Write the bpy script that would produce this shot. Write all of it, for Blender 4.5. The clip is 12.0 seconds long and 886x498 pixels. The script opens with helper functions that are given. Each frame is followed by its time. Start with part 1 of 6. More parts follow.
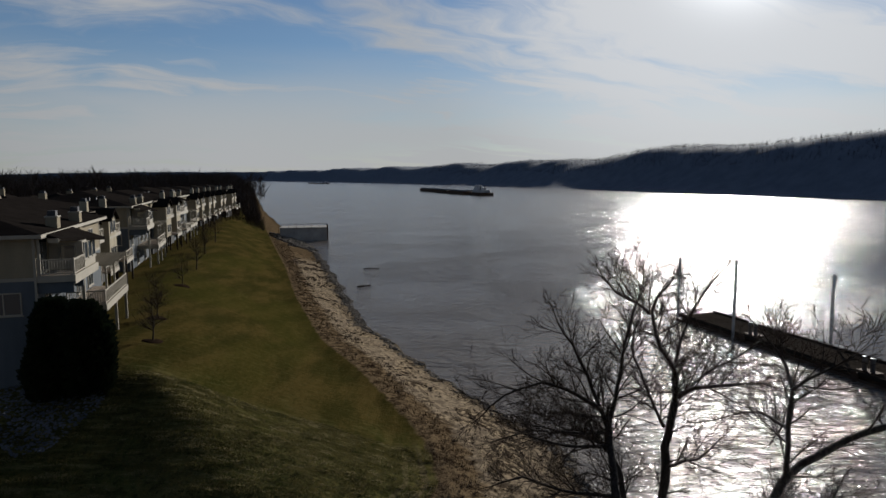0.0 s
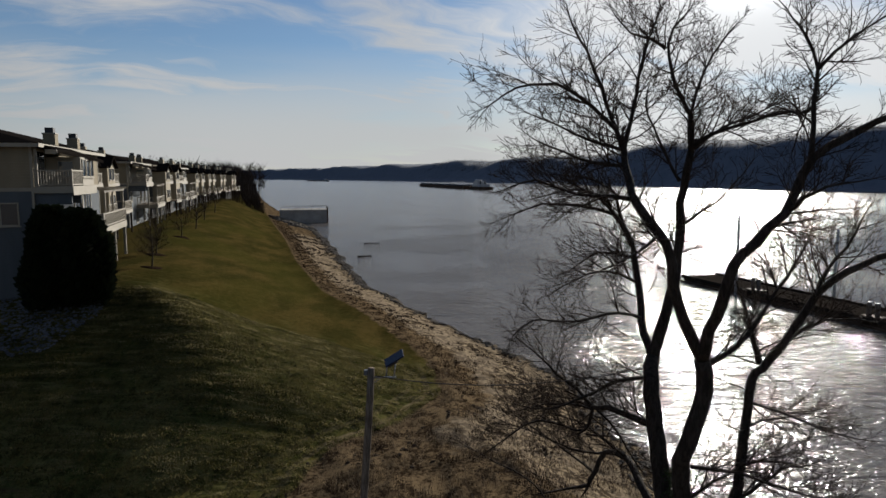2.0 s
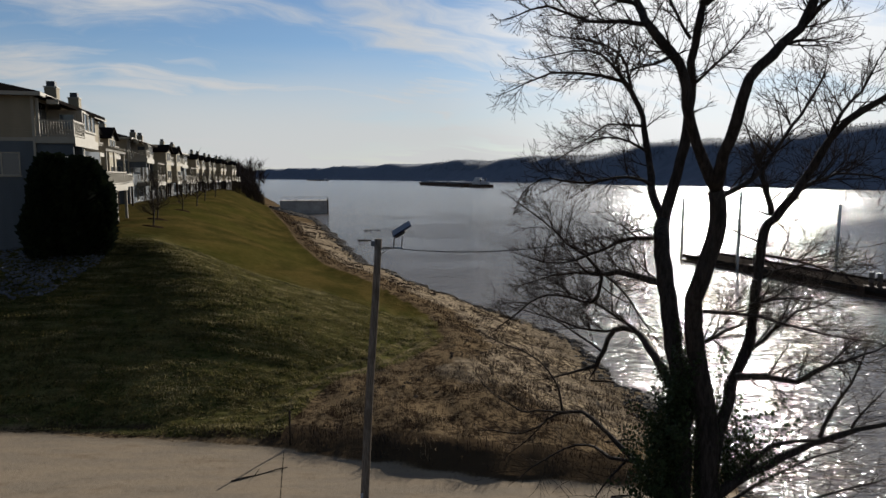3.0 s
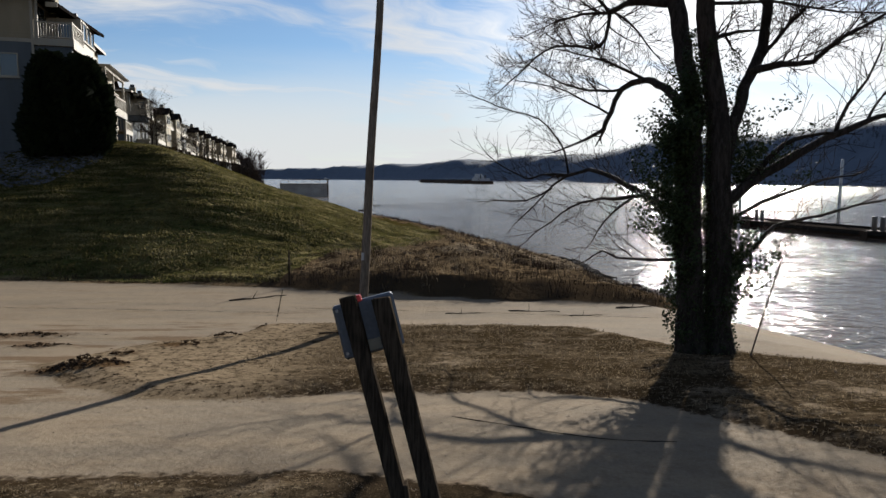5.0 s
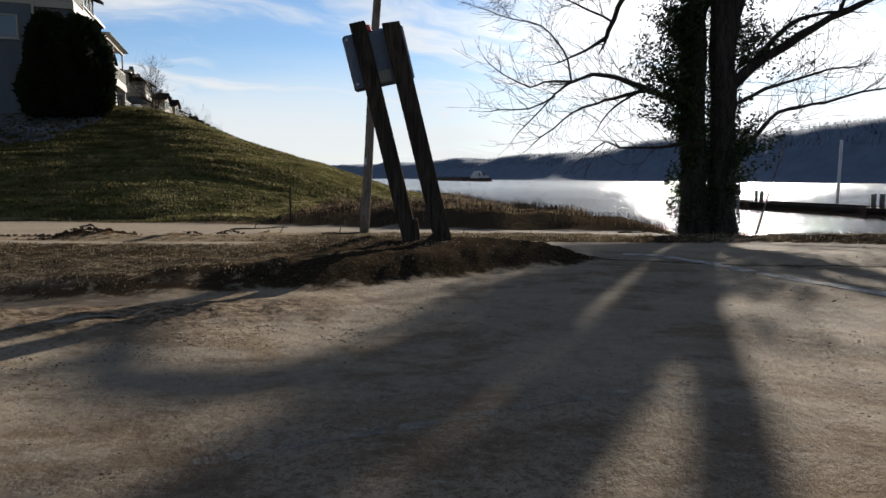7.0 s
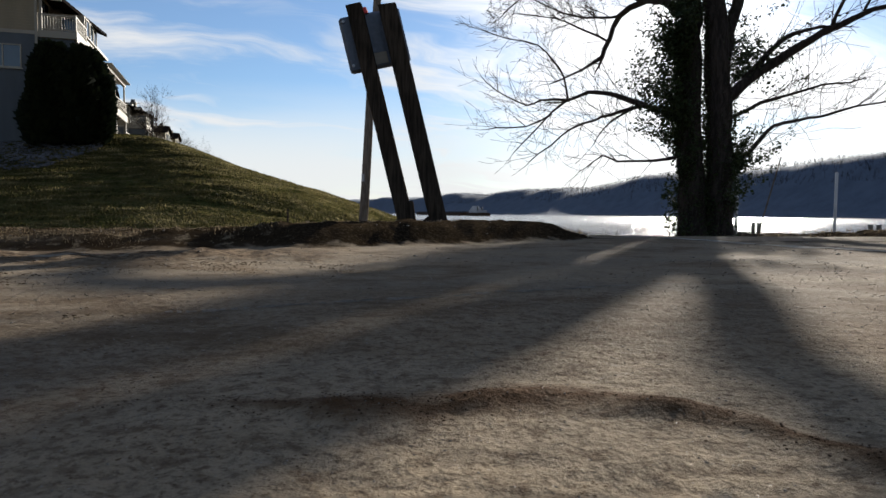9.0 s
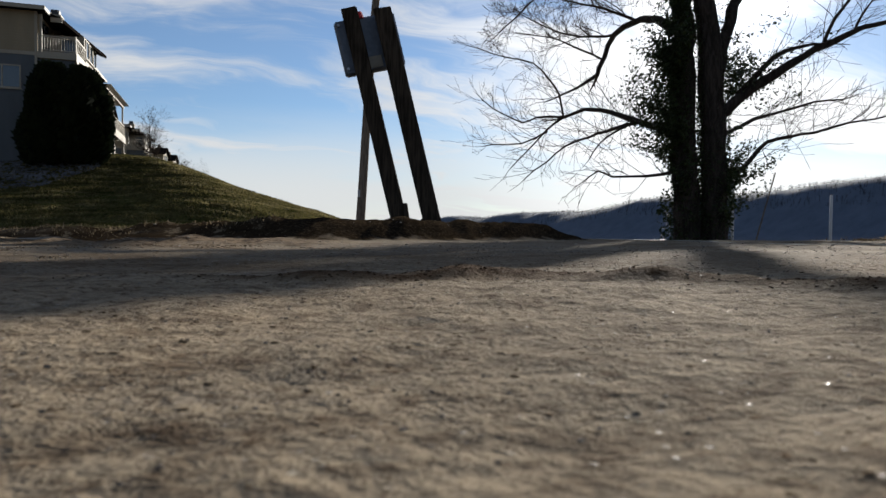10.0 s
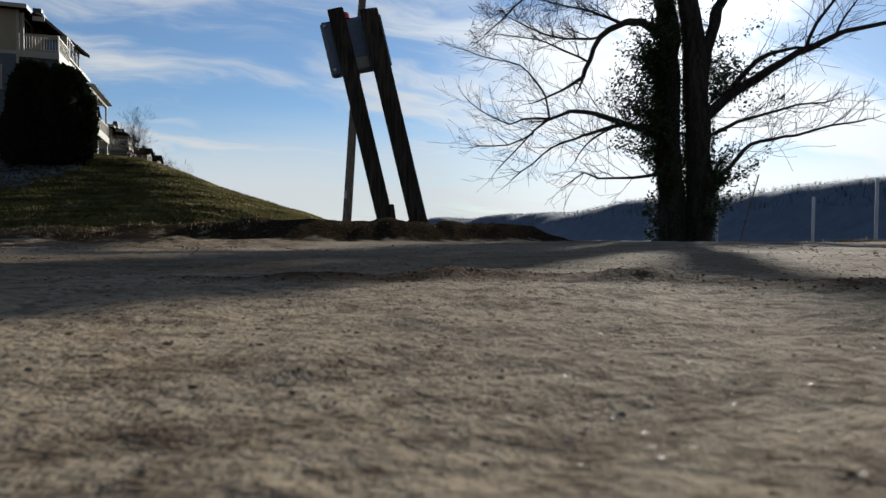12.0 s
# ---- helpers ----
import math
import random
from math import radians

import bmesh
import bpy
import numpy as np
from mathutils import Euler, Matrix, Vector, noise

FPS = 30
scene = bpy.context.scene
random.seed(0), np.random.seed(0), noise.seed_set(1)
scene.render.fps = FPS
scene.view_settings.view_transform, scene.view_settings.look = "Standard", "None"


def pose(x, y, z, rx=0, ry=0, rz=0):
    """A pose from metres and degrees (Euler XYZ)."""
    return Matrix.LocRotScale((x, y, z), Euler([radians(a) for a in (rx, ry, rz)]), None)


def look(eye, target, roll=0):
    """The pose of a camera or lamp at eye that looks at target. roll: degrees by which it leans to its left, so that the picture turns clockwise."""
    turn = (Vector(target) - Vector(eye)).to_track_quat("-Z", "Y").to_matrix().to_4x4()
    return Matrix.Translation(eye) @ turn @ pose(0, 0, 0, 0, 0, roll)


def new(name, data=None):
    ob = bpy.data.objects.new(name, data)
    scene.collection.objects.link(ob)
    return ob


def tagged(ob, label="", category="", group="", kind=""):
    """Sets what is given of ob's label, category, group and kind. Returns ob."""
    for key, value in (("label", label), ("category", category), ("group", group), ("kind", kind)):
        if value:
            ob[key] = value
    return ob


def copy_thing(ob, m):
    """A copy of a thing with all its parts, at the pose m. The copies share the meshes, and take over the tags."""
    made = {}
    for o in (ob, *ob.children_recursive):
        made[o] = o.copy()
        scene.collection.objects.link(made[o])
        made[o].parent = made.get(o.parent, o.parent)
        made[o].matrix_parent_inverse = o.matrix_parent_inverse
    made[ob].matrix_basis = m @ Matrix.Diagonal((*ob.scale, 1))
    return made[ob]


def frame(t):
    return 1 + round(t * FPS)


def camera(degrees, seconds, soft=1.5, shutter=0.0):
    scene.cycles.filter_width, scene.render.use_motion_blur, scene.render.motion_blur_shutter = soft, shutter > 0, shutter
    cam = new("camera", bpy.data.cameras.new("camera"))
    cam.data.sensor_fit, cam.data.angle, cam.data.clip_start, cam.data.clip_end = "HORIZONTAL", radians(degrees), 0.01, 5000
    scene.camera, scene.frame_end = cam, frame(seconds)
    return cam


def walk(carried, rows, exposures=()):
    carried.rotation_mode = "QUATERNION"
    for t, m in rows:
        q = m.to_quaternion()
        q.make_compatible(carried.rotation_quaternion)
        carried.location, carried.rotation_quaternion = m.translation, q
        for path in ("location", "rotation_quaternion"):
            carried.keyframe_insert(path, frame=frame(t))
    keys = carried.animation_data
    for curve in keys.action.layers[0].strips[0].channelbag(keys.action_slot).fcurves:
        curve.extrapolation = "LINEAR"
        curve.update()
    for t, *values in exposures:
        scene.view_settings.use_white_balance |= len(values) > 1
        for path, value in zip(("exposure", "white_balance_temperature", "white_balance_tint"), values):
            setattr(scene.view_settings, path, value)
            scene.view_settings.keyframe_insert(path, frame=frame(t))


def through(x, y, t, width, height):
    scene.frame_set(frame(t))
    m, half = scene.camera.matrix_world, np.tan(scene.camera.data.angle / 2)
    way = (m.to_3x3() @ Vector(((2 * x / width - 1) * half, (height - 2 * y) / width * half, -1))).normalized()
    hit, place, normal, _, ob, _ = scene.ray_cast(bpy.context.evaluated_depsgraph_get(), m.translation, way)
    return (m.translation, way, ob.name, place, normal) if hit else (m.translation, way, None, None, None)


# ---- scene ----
cam = camera(67.2, 12.0)
cam.data.dof.use_dof, cam.data.dof.focus_distance, cam.data.dof.aperture_fstop = True, 3.0, 26.0
# seconds, eye, target, roll: straight down from tree-top height, then the lens tips up on the ground
PATH = [
    (0.0, (0.166, 0.230, 17.133), (0.163, 2.218, 16.917), -0.30),
    (0.5, (0.150, 0.255, 16.145), (0.147, 2.243, 15.928), -0.30),
    (1.0, (0.140, 0.245, 14.743), (0.137, 2.233, 14.527), -0.30),
    (1.5, (0.080, 0.215, 13.333), (0.077, 2.203, 13.116), -0.28),
    (2.0, (-0.025, 0.140, 11.923), (-0.027, 2.128, 11.705), -0.27),
    (2.5, (-0.135, 0.050, 10.484), (-0.137, 2.038, 10.267), -0.25),
    (4.5, (-0.315, -0.250, 4.689), (-0.314, 1.738, 4.474), 0.05),
    (5.0, (-0.310, -0.290, 3.427), (-0.310, 1.699, 3.216), 0.10),
    (5.5, (-0.328, -0.347, 2.537), (-0.326, 1.642, 2.327), 0.10),
    (6.0, (-0.350, -0.411, 1.948), (-0.346, 1.578, 1.736), 0.10),
    (6.5, (-0.378, -0.465, 1.569), (-0.375, 1.524, 1.356), 0.12),
    (7.0, (-0.398, -0.495, 1.316), (-0.394, 1.493, 1.103), 0.14),
    (9.0, (-0.378, -0.450, 0.894), (-0.369, 1.547, 0.785), 0.22),
    (9.5, (-0.357, -0.435, 0.746), (-0.345, 1.564, 0.669), 0.30),
    (10.0, (-0.355, -0.433, 0.733), (-0.337, 1.567, 0.693), 0.34),
    (10.5, (-0.355, -0.433, 0.733), (-0.328, 1.567, 0.693), 0.34),
    (11.0, (-0.355, -0.433, 0.733), (-0.319, 1.567, 0.694), 0.34),
    (11.5, (-0.355, -0.433, 0.733), (-0.311, 1.566, 0.696), 0.36),
    (12.0, (-0.355, -0.433, 0.733), (-0.297, 1.566, 0.697), 0.36),
]
EXPOSURES = [(0.0, 0.14, 6100, 10), (2.5, 0.56, 6250, 10), (4.5, 0.90, 6200, 10), (6.0, 1.10, 6150, 10), (7.0, 1.18, 6150, 10), (9.0, 1.18, 6250, 10), (9.5, 1.55, 6950, 10), (10.0, 0.96, 6250, 10), (10.6, 1.02, 6100, 9), (12.0, 0.84, 6000, 8)]
walk(cam, [(t, look(eye, target, roll)) for t, eye, target, roll in PATH], EXPOSURES)

# ---------------------------------------------------------------- light
SUN_EL, SUN_AZ = radians(19.2), radians(23.6)          # azimuth from +y towards +x
SUN_DIR = Vector((math.sin(SUN_AZ) * math.cos(SUN_EL), math.cos(SUN_AZ) * math.cos(SUN_EL), math.sin(SUN_EL)))
sun = new("sun", bpy.data.lights.new("sun", "SUN"))
sun.data.energy, sun.data.angle, sun.data.color = 5.0, radians(0.55), (1.0, 0.93, 0.82)
sun.rotation_euler = SUN_DIR.to_track_quat("Z", "Y").to_euler()


class Nodes:
    """A short way to write node trees."""

    def __init__(self, tree):
        self.tree = tree
        tree.nodes.clear()

    def put(self, value, socket):
        if isinstance(value, bpy.types.NodeSocket):
            self.tree.links.new(value, socket)
        elif value is not None:
            socket.default_value = value

    def add(self, kind, out=0, settings=None, **inputs):
        node = self.tree.nodes.new(kind)
        for key, value in (settings or {}).items():
            setattr(node, key, value)
        for key, value in inputs.items():
            name = key.replace("_", " ")
            self.put(value, node.inputs[int(key[1:])] if key[0] == "i" and key[1:].isdigit() else node.inputs[name])
        return node.outputs[out]

    def math(self, op, a, b=0.0, c=0.0, clamp=False):
        return self.add("ShaderNodeMath", settings={"operation": op, "use_clamp": clamp}, i0=a, i1=b, i2=c)

    def vmath(self, op, a, b=(0, 0, 0), out=0):
        return self.add("ShaderNodeVectorMath", out, {"operation": op}, i0=a, i1=b)

    def mix(self, fac, a, b, blend="MIX"):
        return self.add("ShaderNodeMix", 2, {"data_type": "RGBA", "blend_type": blend}, i0=fac, i6=a, i7=b)

    def ramp(self, v, lo, hi, a=0.0, b=1.0):
        return self.add("ShaderNodeMapRange", i0=v, i1=lo, i2=hi, i3=a, i4=b)

    def smooth(self, v, lo, hi, a=0.0, b=1.0):
        return self.add("ShaderNodeMapRange", settings={"interpolation_type": "SMOOTHSTEP"}, i0=v, i1=lo, i2=hi, i3=a, i4=b)

    def noise(self, vec, scale, detail=4.0, rough=0.55, distort=0.0, out=0):
        return self.add("ShaderNodeTexNoise", out, Vector=vec, Scale=scale, Detail=detail, Roughness=rough, Distortion=distort)

    def voronoi(self, vec, scale, out=0, feature="F1", rnd=1.0):
        return self.add("ShaderNodeTexVoronoi", out, {"feature": feature}, Vector=vec, Scale=scale, Randomness=rnd)

    def place(self):
        return self.add("ShaderNodeNewGeometry", 0)

    def local(self):
        return self.add("ShaderNodeTexCoord", 3)

    def scaled(self, vec, sx, sy, sz, rz=0.0):
        return self.add("ShaderNodeMapping", Vector=vec, Rotation=(0, 0, rz), Scale=(sx, sy, sz))

    def attr(self, name):
        return self.add("ShaderNodeAttribute", 2, {"attribute_name": name})

    def rand(self):
        return self.add("ShaderNodeObjectInfo", 5)

    def island(self):
        return self.add("ShaderNodeNewGeometry", 8)

    def bump(self, height, strength=0.5, distance=0.02, normal=None):
        return self.add("ShaderNodeBump", Height=height, Strength=strength, Distance=distance, Normal=normal)

    def surface(self, color, rough=0.8, normal=None, metal=0.0, spec=0.5, **more):
        out = self.tree.nodes.new("ShaderNodeOutputMaterial")
        shader = self.add("ShaderNodeBsdfPrincipled", Base_Color=color, Roughness=rough, Normal=normal, Metallic=metal, Specular_IOR_Level=spec, **more)
        self.tree.links.new(shader, out.inputs[0])
        return shader


def rgb(r, g, b):
    return (r, g, b, 1.0)


world = bpy.data.worlds.new("sky")
scene.world = world
world.use_nodes = True
n = Nodes(world.node_tree)
sky = n.add("ShaderNodeTexSky", settings={"sky_type": "NISHITA", "sun_disc": False, "sun_elevation": SUN_EL, "sun_rotation": SUN_AZ,
                                          "air_density": 1.0, "dust_density": 0.15, "ozone_density": 4.0, "altitude": 100.0})
ray = n.add("ShaderNodeTexCoord", 0)
way = n.vmath("NORMALIZE", ray)
xyz = n.tree.nodes.new("ShaderNodeSeparateXYZ")
n.put(way, xyz.inputs[0])
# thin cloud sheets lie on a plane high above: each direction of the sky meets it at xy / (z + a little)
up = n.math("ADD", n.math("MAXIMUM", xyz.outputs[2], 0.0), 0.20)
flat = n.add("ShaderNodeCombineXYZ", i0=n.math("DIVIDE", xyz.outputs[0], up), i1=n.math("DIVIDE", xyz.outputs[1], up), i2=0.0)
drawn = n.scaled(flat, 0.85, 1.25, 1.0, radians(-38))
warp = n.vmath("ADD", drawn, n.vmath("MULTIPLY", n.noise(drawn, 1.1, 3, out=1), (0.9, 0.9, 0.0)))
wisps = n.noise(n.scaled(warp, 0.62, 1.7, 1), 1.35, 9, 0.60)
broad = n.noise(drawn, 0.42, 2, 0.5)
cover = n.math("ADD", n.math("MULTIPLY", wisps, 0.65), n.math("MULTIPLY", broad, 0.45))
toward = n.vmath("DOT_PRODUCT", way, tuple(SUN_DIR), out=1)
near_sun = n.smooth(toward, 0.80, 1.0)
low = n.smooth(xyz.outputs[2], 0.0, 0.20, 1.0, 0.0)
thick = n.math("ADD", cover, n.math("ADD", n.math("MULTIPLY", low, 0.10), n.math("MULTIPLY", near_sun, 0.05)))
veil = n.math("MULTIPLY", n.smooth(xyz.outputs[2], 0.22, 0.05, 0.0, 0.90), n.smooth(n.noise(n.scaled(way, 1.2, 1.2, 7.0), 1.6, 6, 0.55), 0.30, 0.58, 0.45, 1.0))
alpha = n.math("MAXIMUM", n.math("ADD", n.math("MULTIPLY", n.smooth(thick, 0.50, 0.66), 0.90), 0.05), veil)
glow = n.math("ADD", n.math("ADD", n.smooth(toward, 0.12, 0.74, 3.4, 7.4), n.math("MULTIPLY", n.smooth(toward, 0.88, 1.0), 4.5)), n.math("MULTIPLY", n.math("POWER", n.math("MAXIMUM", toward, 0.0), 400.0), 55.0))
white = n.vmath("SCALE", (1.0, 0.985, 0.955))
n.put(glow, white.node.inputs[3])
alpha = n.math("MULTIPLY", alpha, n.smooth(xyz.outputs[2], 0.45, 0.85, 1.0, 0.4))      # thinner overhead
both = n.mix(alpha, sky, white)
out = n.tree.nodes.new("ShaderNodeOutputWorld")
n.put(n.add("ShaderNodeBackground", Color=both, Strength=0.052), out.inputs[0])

# ---------------------------------------------------------------- helpers of the scene
WATER = -2.28


def part(name, bm, material, parent=None, label="", smooth=False):
    """Links a bmesh as one mesh object, under parent when there is one."""
    mesh = bpy.data.meshes.new(name)
    bm.to_mesh(mesh)
    bm.free()
    return part_mesh(name, mesh, material, parent, label, smooth)


def part_mesh(name, mesh, material, parent=None, label="", smooth=False):
    if material and not mesh.materials:
        mesh.materials.append(material)
    if smooth:
        mesh.polygons.foreach_set("use_smooth", [True] * len(mesh.polygons))
    ob = new(name, mesh)
    if parent:
        ob.parent = parent
    if label:
        ob["label"] = label
    return ob


def thing(name, m, label, category, group="", kind=""):
    ob = new(name)
    ob.empty_display_size = 0.1
    ob.matrix_basis = m
    return tagged(ob, label, category, group, kind)


def box(bm, x0, y0, z0, x1, y1, z1, bevel=0.0):
    made = bmesh.ops.create_cube(bm, size=1.0)
    bmesh.ops.scale(bm, vec=(x1 - x0, y1 - y0, z1 - z0), verts=made["verts"])
    bmesh.ops.translate(bm, vec=((x0 + x1) / 2, (y0 + y1) / 2, (z0 + z1) / 2), verts=made["verts"])
    if bevel:
        edges = list({e for v in made["verts"] for e in v.link_edges})
        bmesh.ops.bevel(bm, geom=edges, offset=bevel, segments=1, affect="EDGES", profile=0.5)
    return bm


def boxed(x0, y0, z0, x1, y1, z1, bevel=0.0):
    return box(bmesh.new(), x0, y0, z0, x1, y1, z1, bevel)


def tube_data(points, radii, sides, verts, faces, cap=True):
    """Adds a tapered tube along points to verts and faces."""
    base, ring = len(verts), None
    side = Vector((1, 0, 0))
    for i, p in enumerate(points):
        a = points[max(i - 1, 0)]
        b = points[min(i + 1, len(points) - 1)]
        d = (b - a)
        d = d.normalized() if d.length > 1e-6 else Vector((0, 0, 1))
        side = side - d * side.dot(d)
        if side.length < 1e-3:
            side = d.orthogonal()
        side.normalize()
        other = d.cross(side)
        for k in range(sides):
            w = 2 * math.pi * k / sides
            verts.append(p + (side * math.cos(w) + other * math.sin(w)) * radii[i])
    for i in range(len(points) - 1):
        for k in range(sides):
            k2 = (k + 1) % sides
            faces.append((base + i * sides + k, base + i * sides + k2, base + (i + 1) * sides + k2, base + (i + 1) * sides + k))
    if cap:
        last = base + (len(points) - 1) * sides
        faces.append(tuple(last + k for k in range(sides)))
        faces.append(tuple(base + k for k in reversed(range(sides))))


def tubes(name, runs, material, parent=None, label="", sides=6):
    """One mesh out of several tubes: runs of (points, radii)."""
    verts, faces = [], []
    for points, radii in runs:
        tube_data([Vector(p) for p in points], radii, sides, verts, faces)
    mesh = bpy.data.meshes.new(name)
    mesh.from_pydata([tuple(v) for v in verts], [], faces)
    return part_mesh(name, mesh, material, parent, label, True)


def sstep(a, b, v):
    t = np.clip((v - a) / (b - a), 0, 1)
    return t * t * (3 - 2 * t)


def lump(x, y, scale, seed=0):
    """Smooth value noise on arrays, about -1 to 1."""
    x, y = np.asarray(x, float) / scale + seed * 17.3, np.asarray(y, float) / scale + seed * 9.1
    xi, yi = np.floor(x), np.floor(y)
    fx, fy = x - xi, y - yi
    fx, fy = fx * fx * (3 - 2 * fx), fy * fy * (3 - 2 * fy)

    def at(i, j):
        v = np.sin(i * 127.1 + j * 311.7 + seed * 74.7) * 43758.5453
        return (v - np.floor(v)) * 2 - 1
    return (at(xi, yi) * (1 - fx) + at(xi + 1, yi) * fx) * (1 - fy) + (at(xi, yi + 1) * (1 - fx) + at(xi + 1, yi + 1) * fx) * fy


# ---------------------------------------------------------------- the lie of the land
def shore_x(y):
    """The waterline of the near bank."""
    return np.interp(y, [-400, 10, 18.5, 19.8, 21.2, 23.8, 43.9, 47.9, 52.3, 62, 73.6, 85, 98, 122.5, 168.5, 210, 400, 800, 1000, 3000],
                     [30, 18, 14.5, 13.2, 11.3, 10.7, 8.9, 7.2, 5.4, 0.85, -5.4, -9.85, -13.5, -19.4, -32, -47, -108, -225, -420, -3600]) + 0.5 * lump(y, y * 0, 4, 3)


def lawn_x(y):
    """The river-side edge of the mown lawn."""
    return np.interp(y, [21.5, 25, 28, 31, 34.5, 36, 41.4, 46.6, 53.2, 61.9, 71.2, 96, 127.5, 189, 400, 800],
                     [-16, -9.5, -5.0, -2.0, -0.4, -0.2, -1.0, -2.9, -5.5, -9.1, -13.2, -21.3, -30.2, -49.0, -113, -240])


def front(y):
    return np.interp(y, [-3000, -6, 3, 5, 6.5, 8.7, 10.5, 12, 14.7, 16.7, 22, 3000], [1.6, 0.68, 0.692, 0.711, 0.63, 0.42, 0.24, 0.08, -0.05, -0.20, -0.30, -0.30])


def island(x, y):
    """Grass islands between the drives: about the distance in metres inside the rim, less than 0 outside."""
    w = 0.12 * lump(x, y, 0.7, 5) + 0.05 * lump(x, y, 0.23, 6)
    # the island of the leaning board
    far = np.interp(x, [-30, -6, -4.4, -1.3, -0.1, 0.46, 0.85], [5.3, 5.45, 5.6, 5.75, 5.42, 5.13, 4.6])
    near = np.interp(x, [-30, -6, -2.5, -1.5, -0.92, -0.28, 0.5, 0.85], [2.3, 2.5, 2.8, 3.05, 3.2, 3.6, 4.1, 4.6])
    a = np.minimum(np.minimum(far - y, y - near), 0.85 - x) + w * 0.6
    # the island of the pole and the tree
    far = np.interp(x, [-7.4, -6.8, -6.1, -4.7, -4.3, 2.65, 3.65, 4.3, 5.3, 7.2, 10, 16], [11.1, 12.3, 13.5, 14.3, 15.8, 15.5, 14.2, 13.3, 12.7, 11.2, 9.6, 7.0])
    near = np.interp(x, [-7.4, -6.2, -4.8, -3.2, -1.7, 0, 1.4, 2.15, 3.16, 4.12, 6.5, 16], [10.9, 9.55, 8.65, 8.4, 8.86, 8.9, 8.75, 8.56, 7.34, 6.1, 4.6, 2.5])
    b = np.minimum(np.minimum(far - y, y - near), np.minimum(x + 7.4, 16 - x)) + w
    return a, b


def spill(x, y):
    """Soil spilled over the apron along the near rim of the board's island."""
    near = np.interp(x, [-30, -6, -2.5, -1.5, -0.92, -0.28, 0.5], [2.3, 2.5, 2.8, 3.05, 3.2, 3.6, 4.1])
    return np.minimum(0.36 - np.abs(near - 0.52 - y), (-0.8 - x) * 0.8)


def heap(x, y):
    """Low heaps of dug earth along the left rim of the pole's island, 1 at their middle."""
    z = 0.0
    for cx, cy, rx, ry, tall in ((-6.25, 10.4, 0.75, 0.30, 1.0), (-6.1, 11.5, 0.35, 0.20, 0.55), (-5.5, 12.5, 0.5, 0.18, 0.6), (-8.3, 12.9, 0.8, 0.16, 0.5), (-9.6, 13.9, 1.7, 0.40, 0.45), (-4.9, 13.5, 0.45, 0.16, 0.5), (-4.5, 14.7, 0.25, 0.35, 0.45)):
        d = ((x - cx) / rx) ** 2 + ((y - cy - 0.12 * (x - cx)) / ry) ** 2
        z = np.maximum(z, tall * np.exp(-d * (1 + 0.5 * lump(x, y, 0.25, 29))))
    return z


def lawn_edge(y):
    """Where the mown grass stops towards the river; by the drive it reaches further than the hill."""
    return np.maximum(lawn_x(y), np.interp(y, [20, 23, 26, 29, 30], [-6.4, -6.0, -5.4, -4.4, -400]))


def drive_far(x):
    return np.interp(x, [-80, -16.5, -11, -5.8, -1.84, 1.7, 6.5, 9.0, 13.0], [26, 23.7, 23.0, 22.2, 20.7, 19.7, 19.2, 21.0, 24.0])


def paved(x, y):
    """About the distance in metres into the concrete drives and the ramp."""
    right = np.interp(y, [-40, 2, 6, 9.4, 11, 13, 22], [9, 8.2, 7.6, 8.0, 11, 14.5, 14.5])
    return np.minimum(drive_far(x) - y, right - x) + 0.10 * lump(x, y, 1.1, 8) + 0.05 * lump(x, y, 0.3, 9)


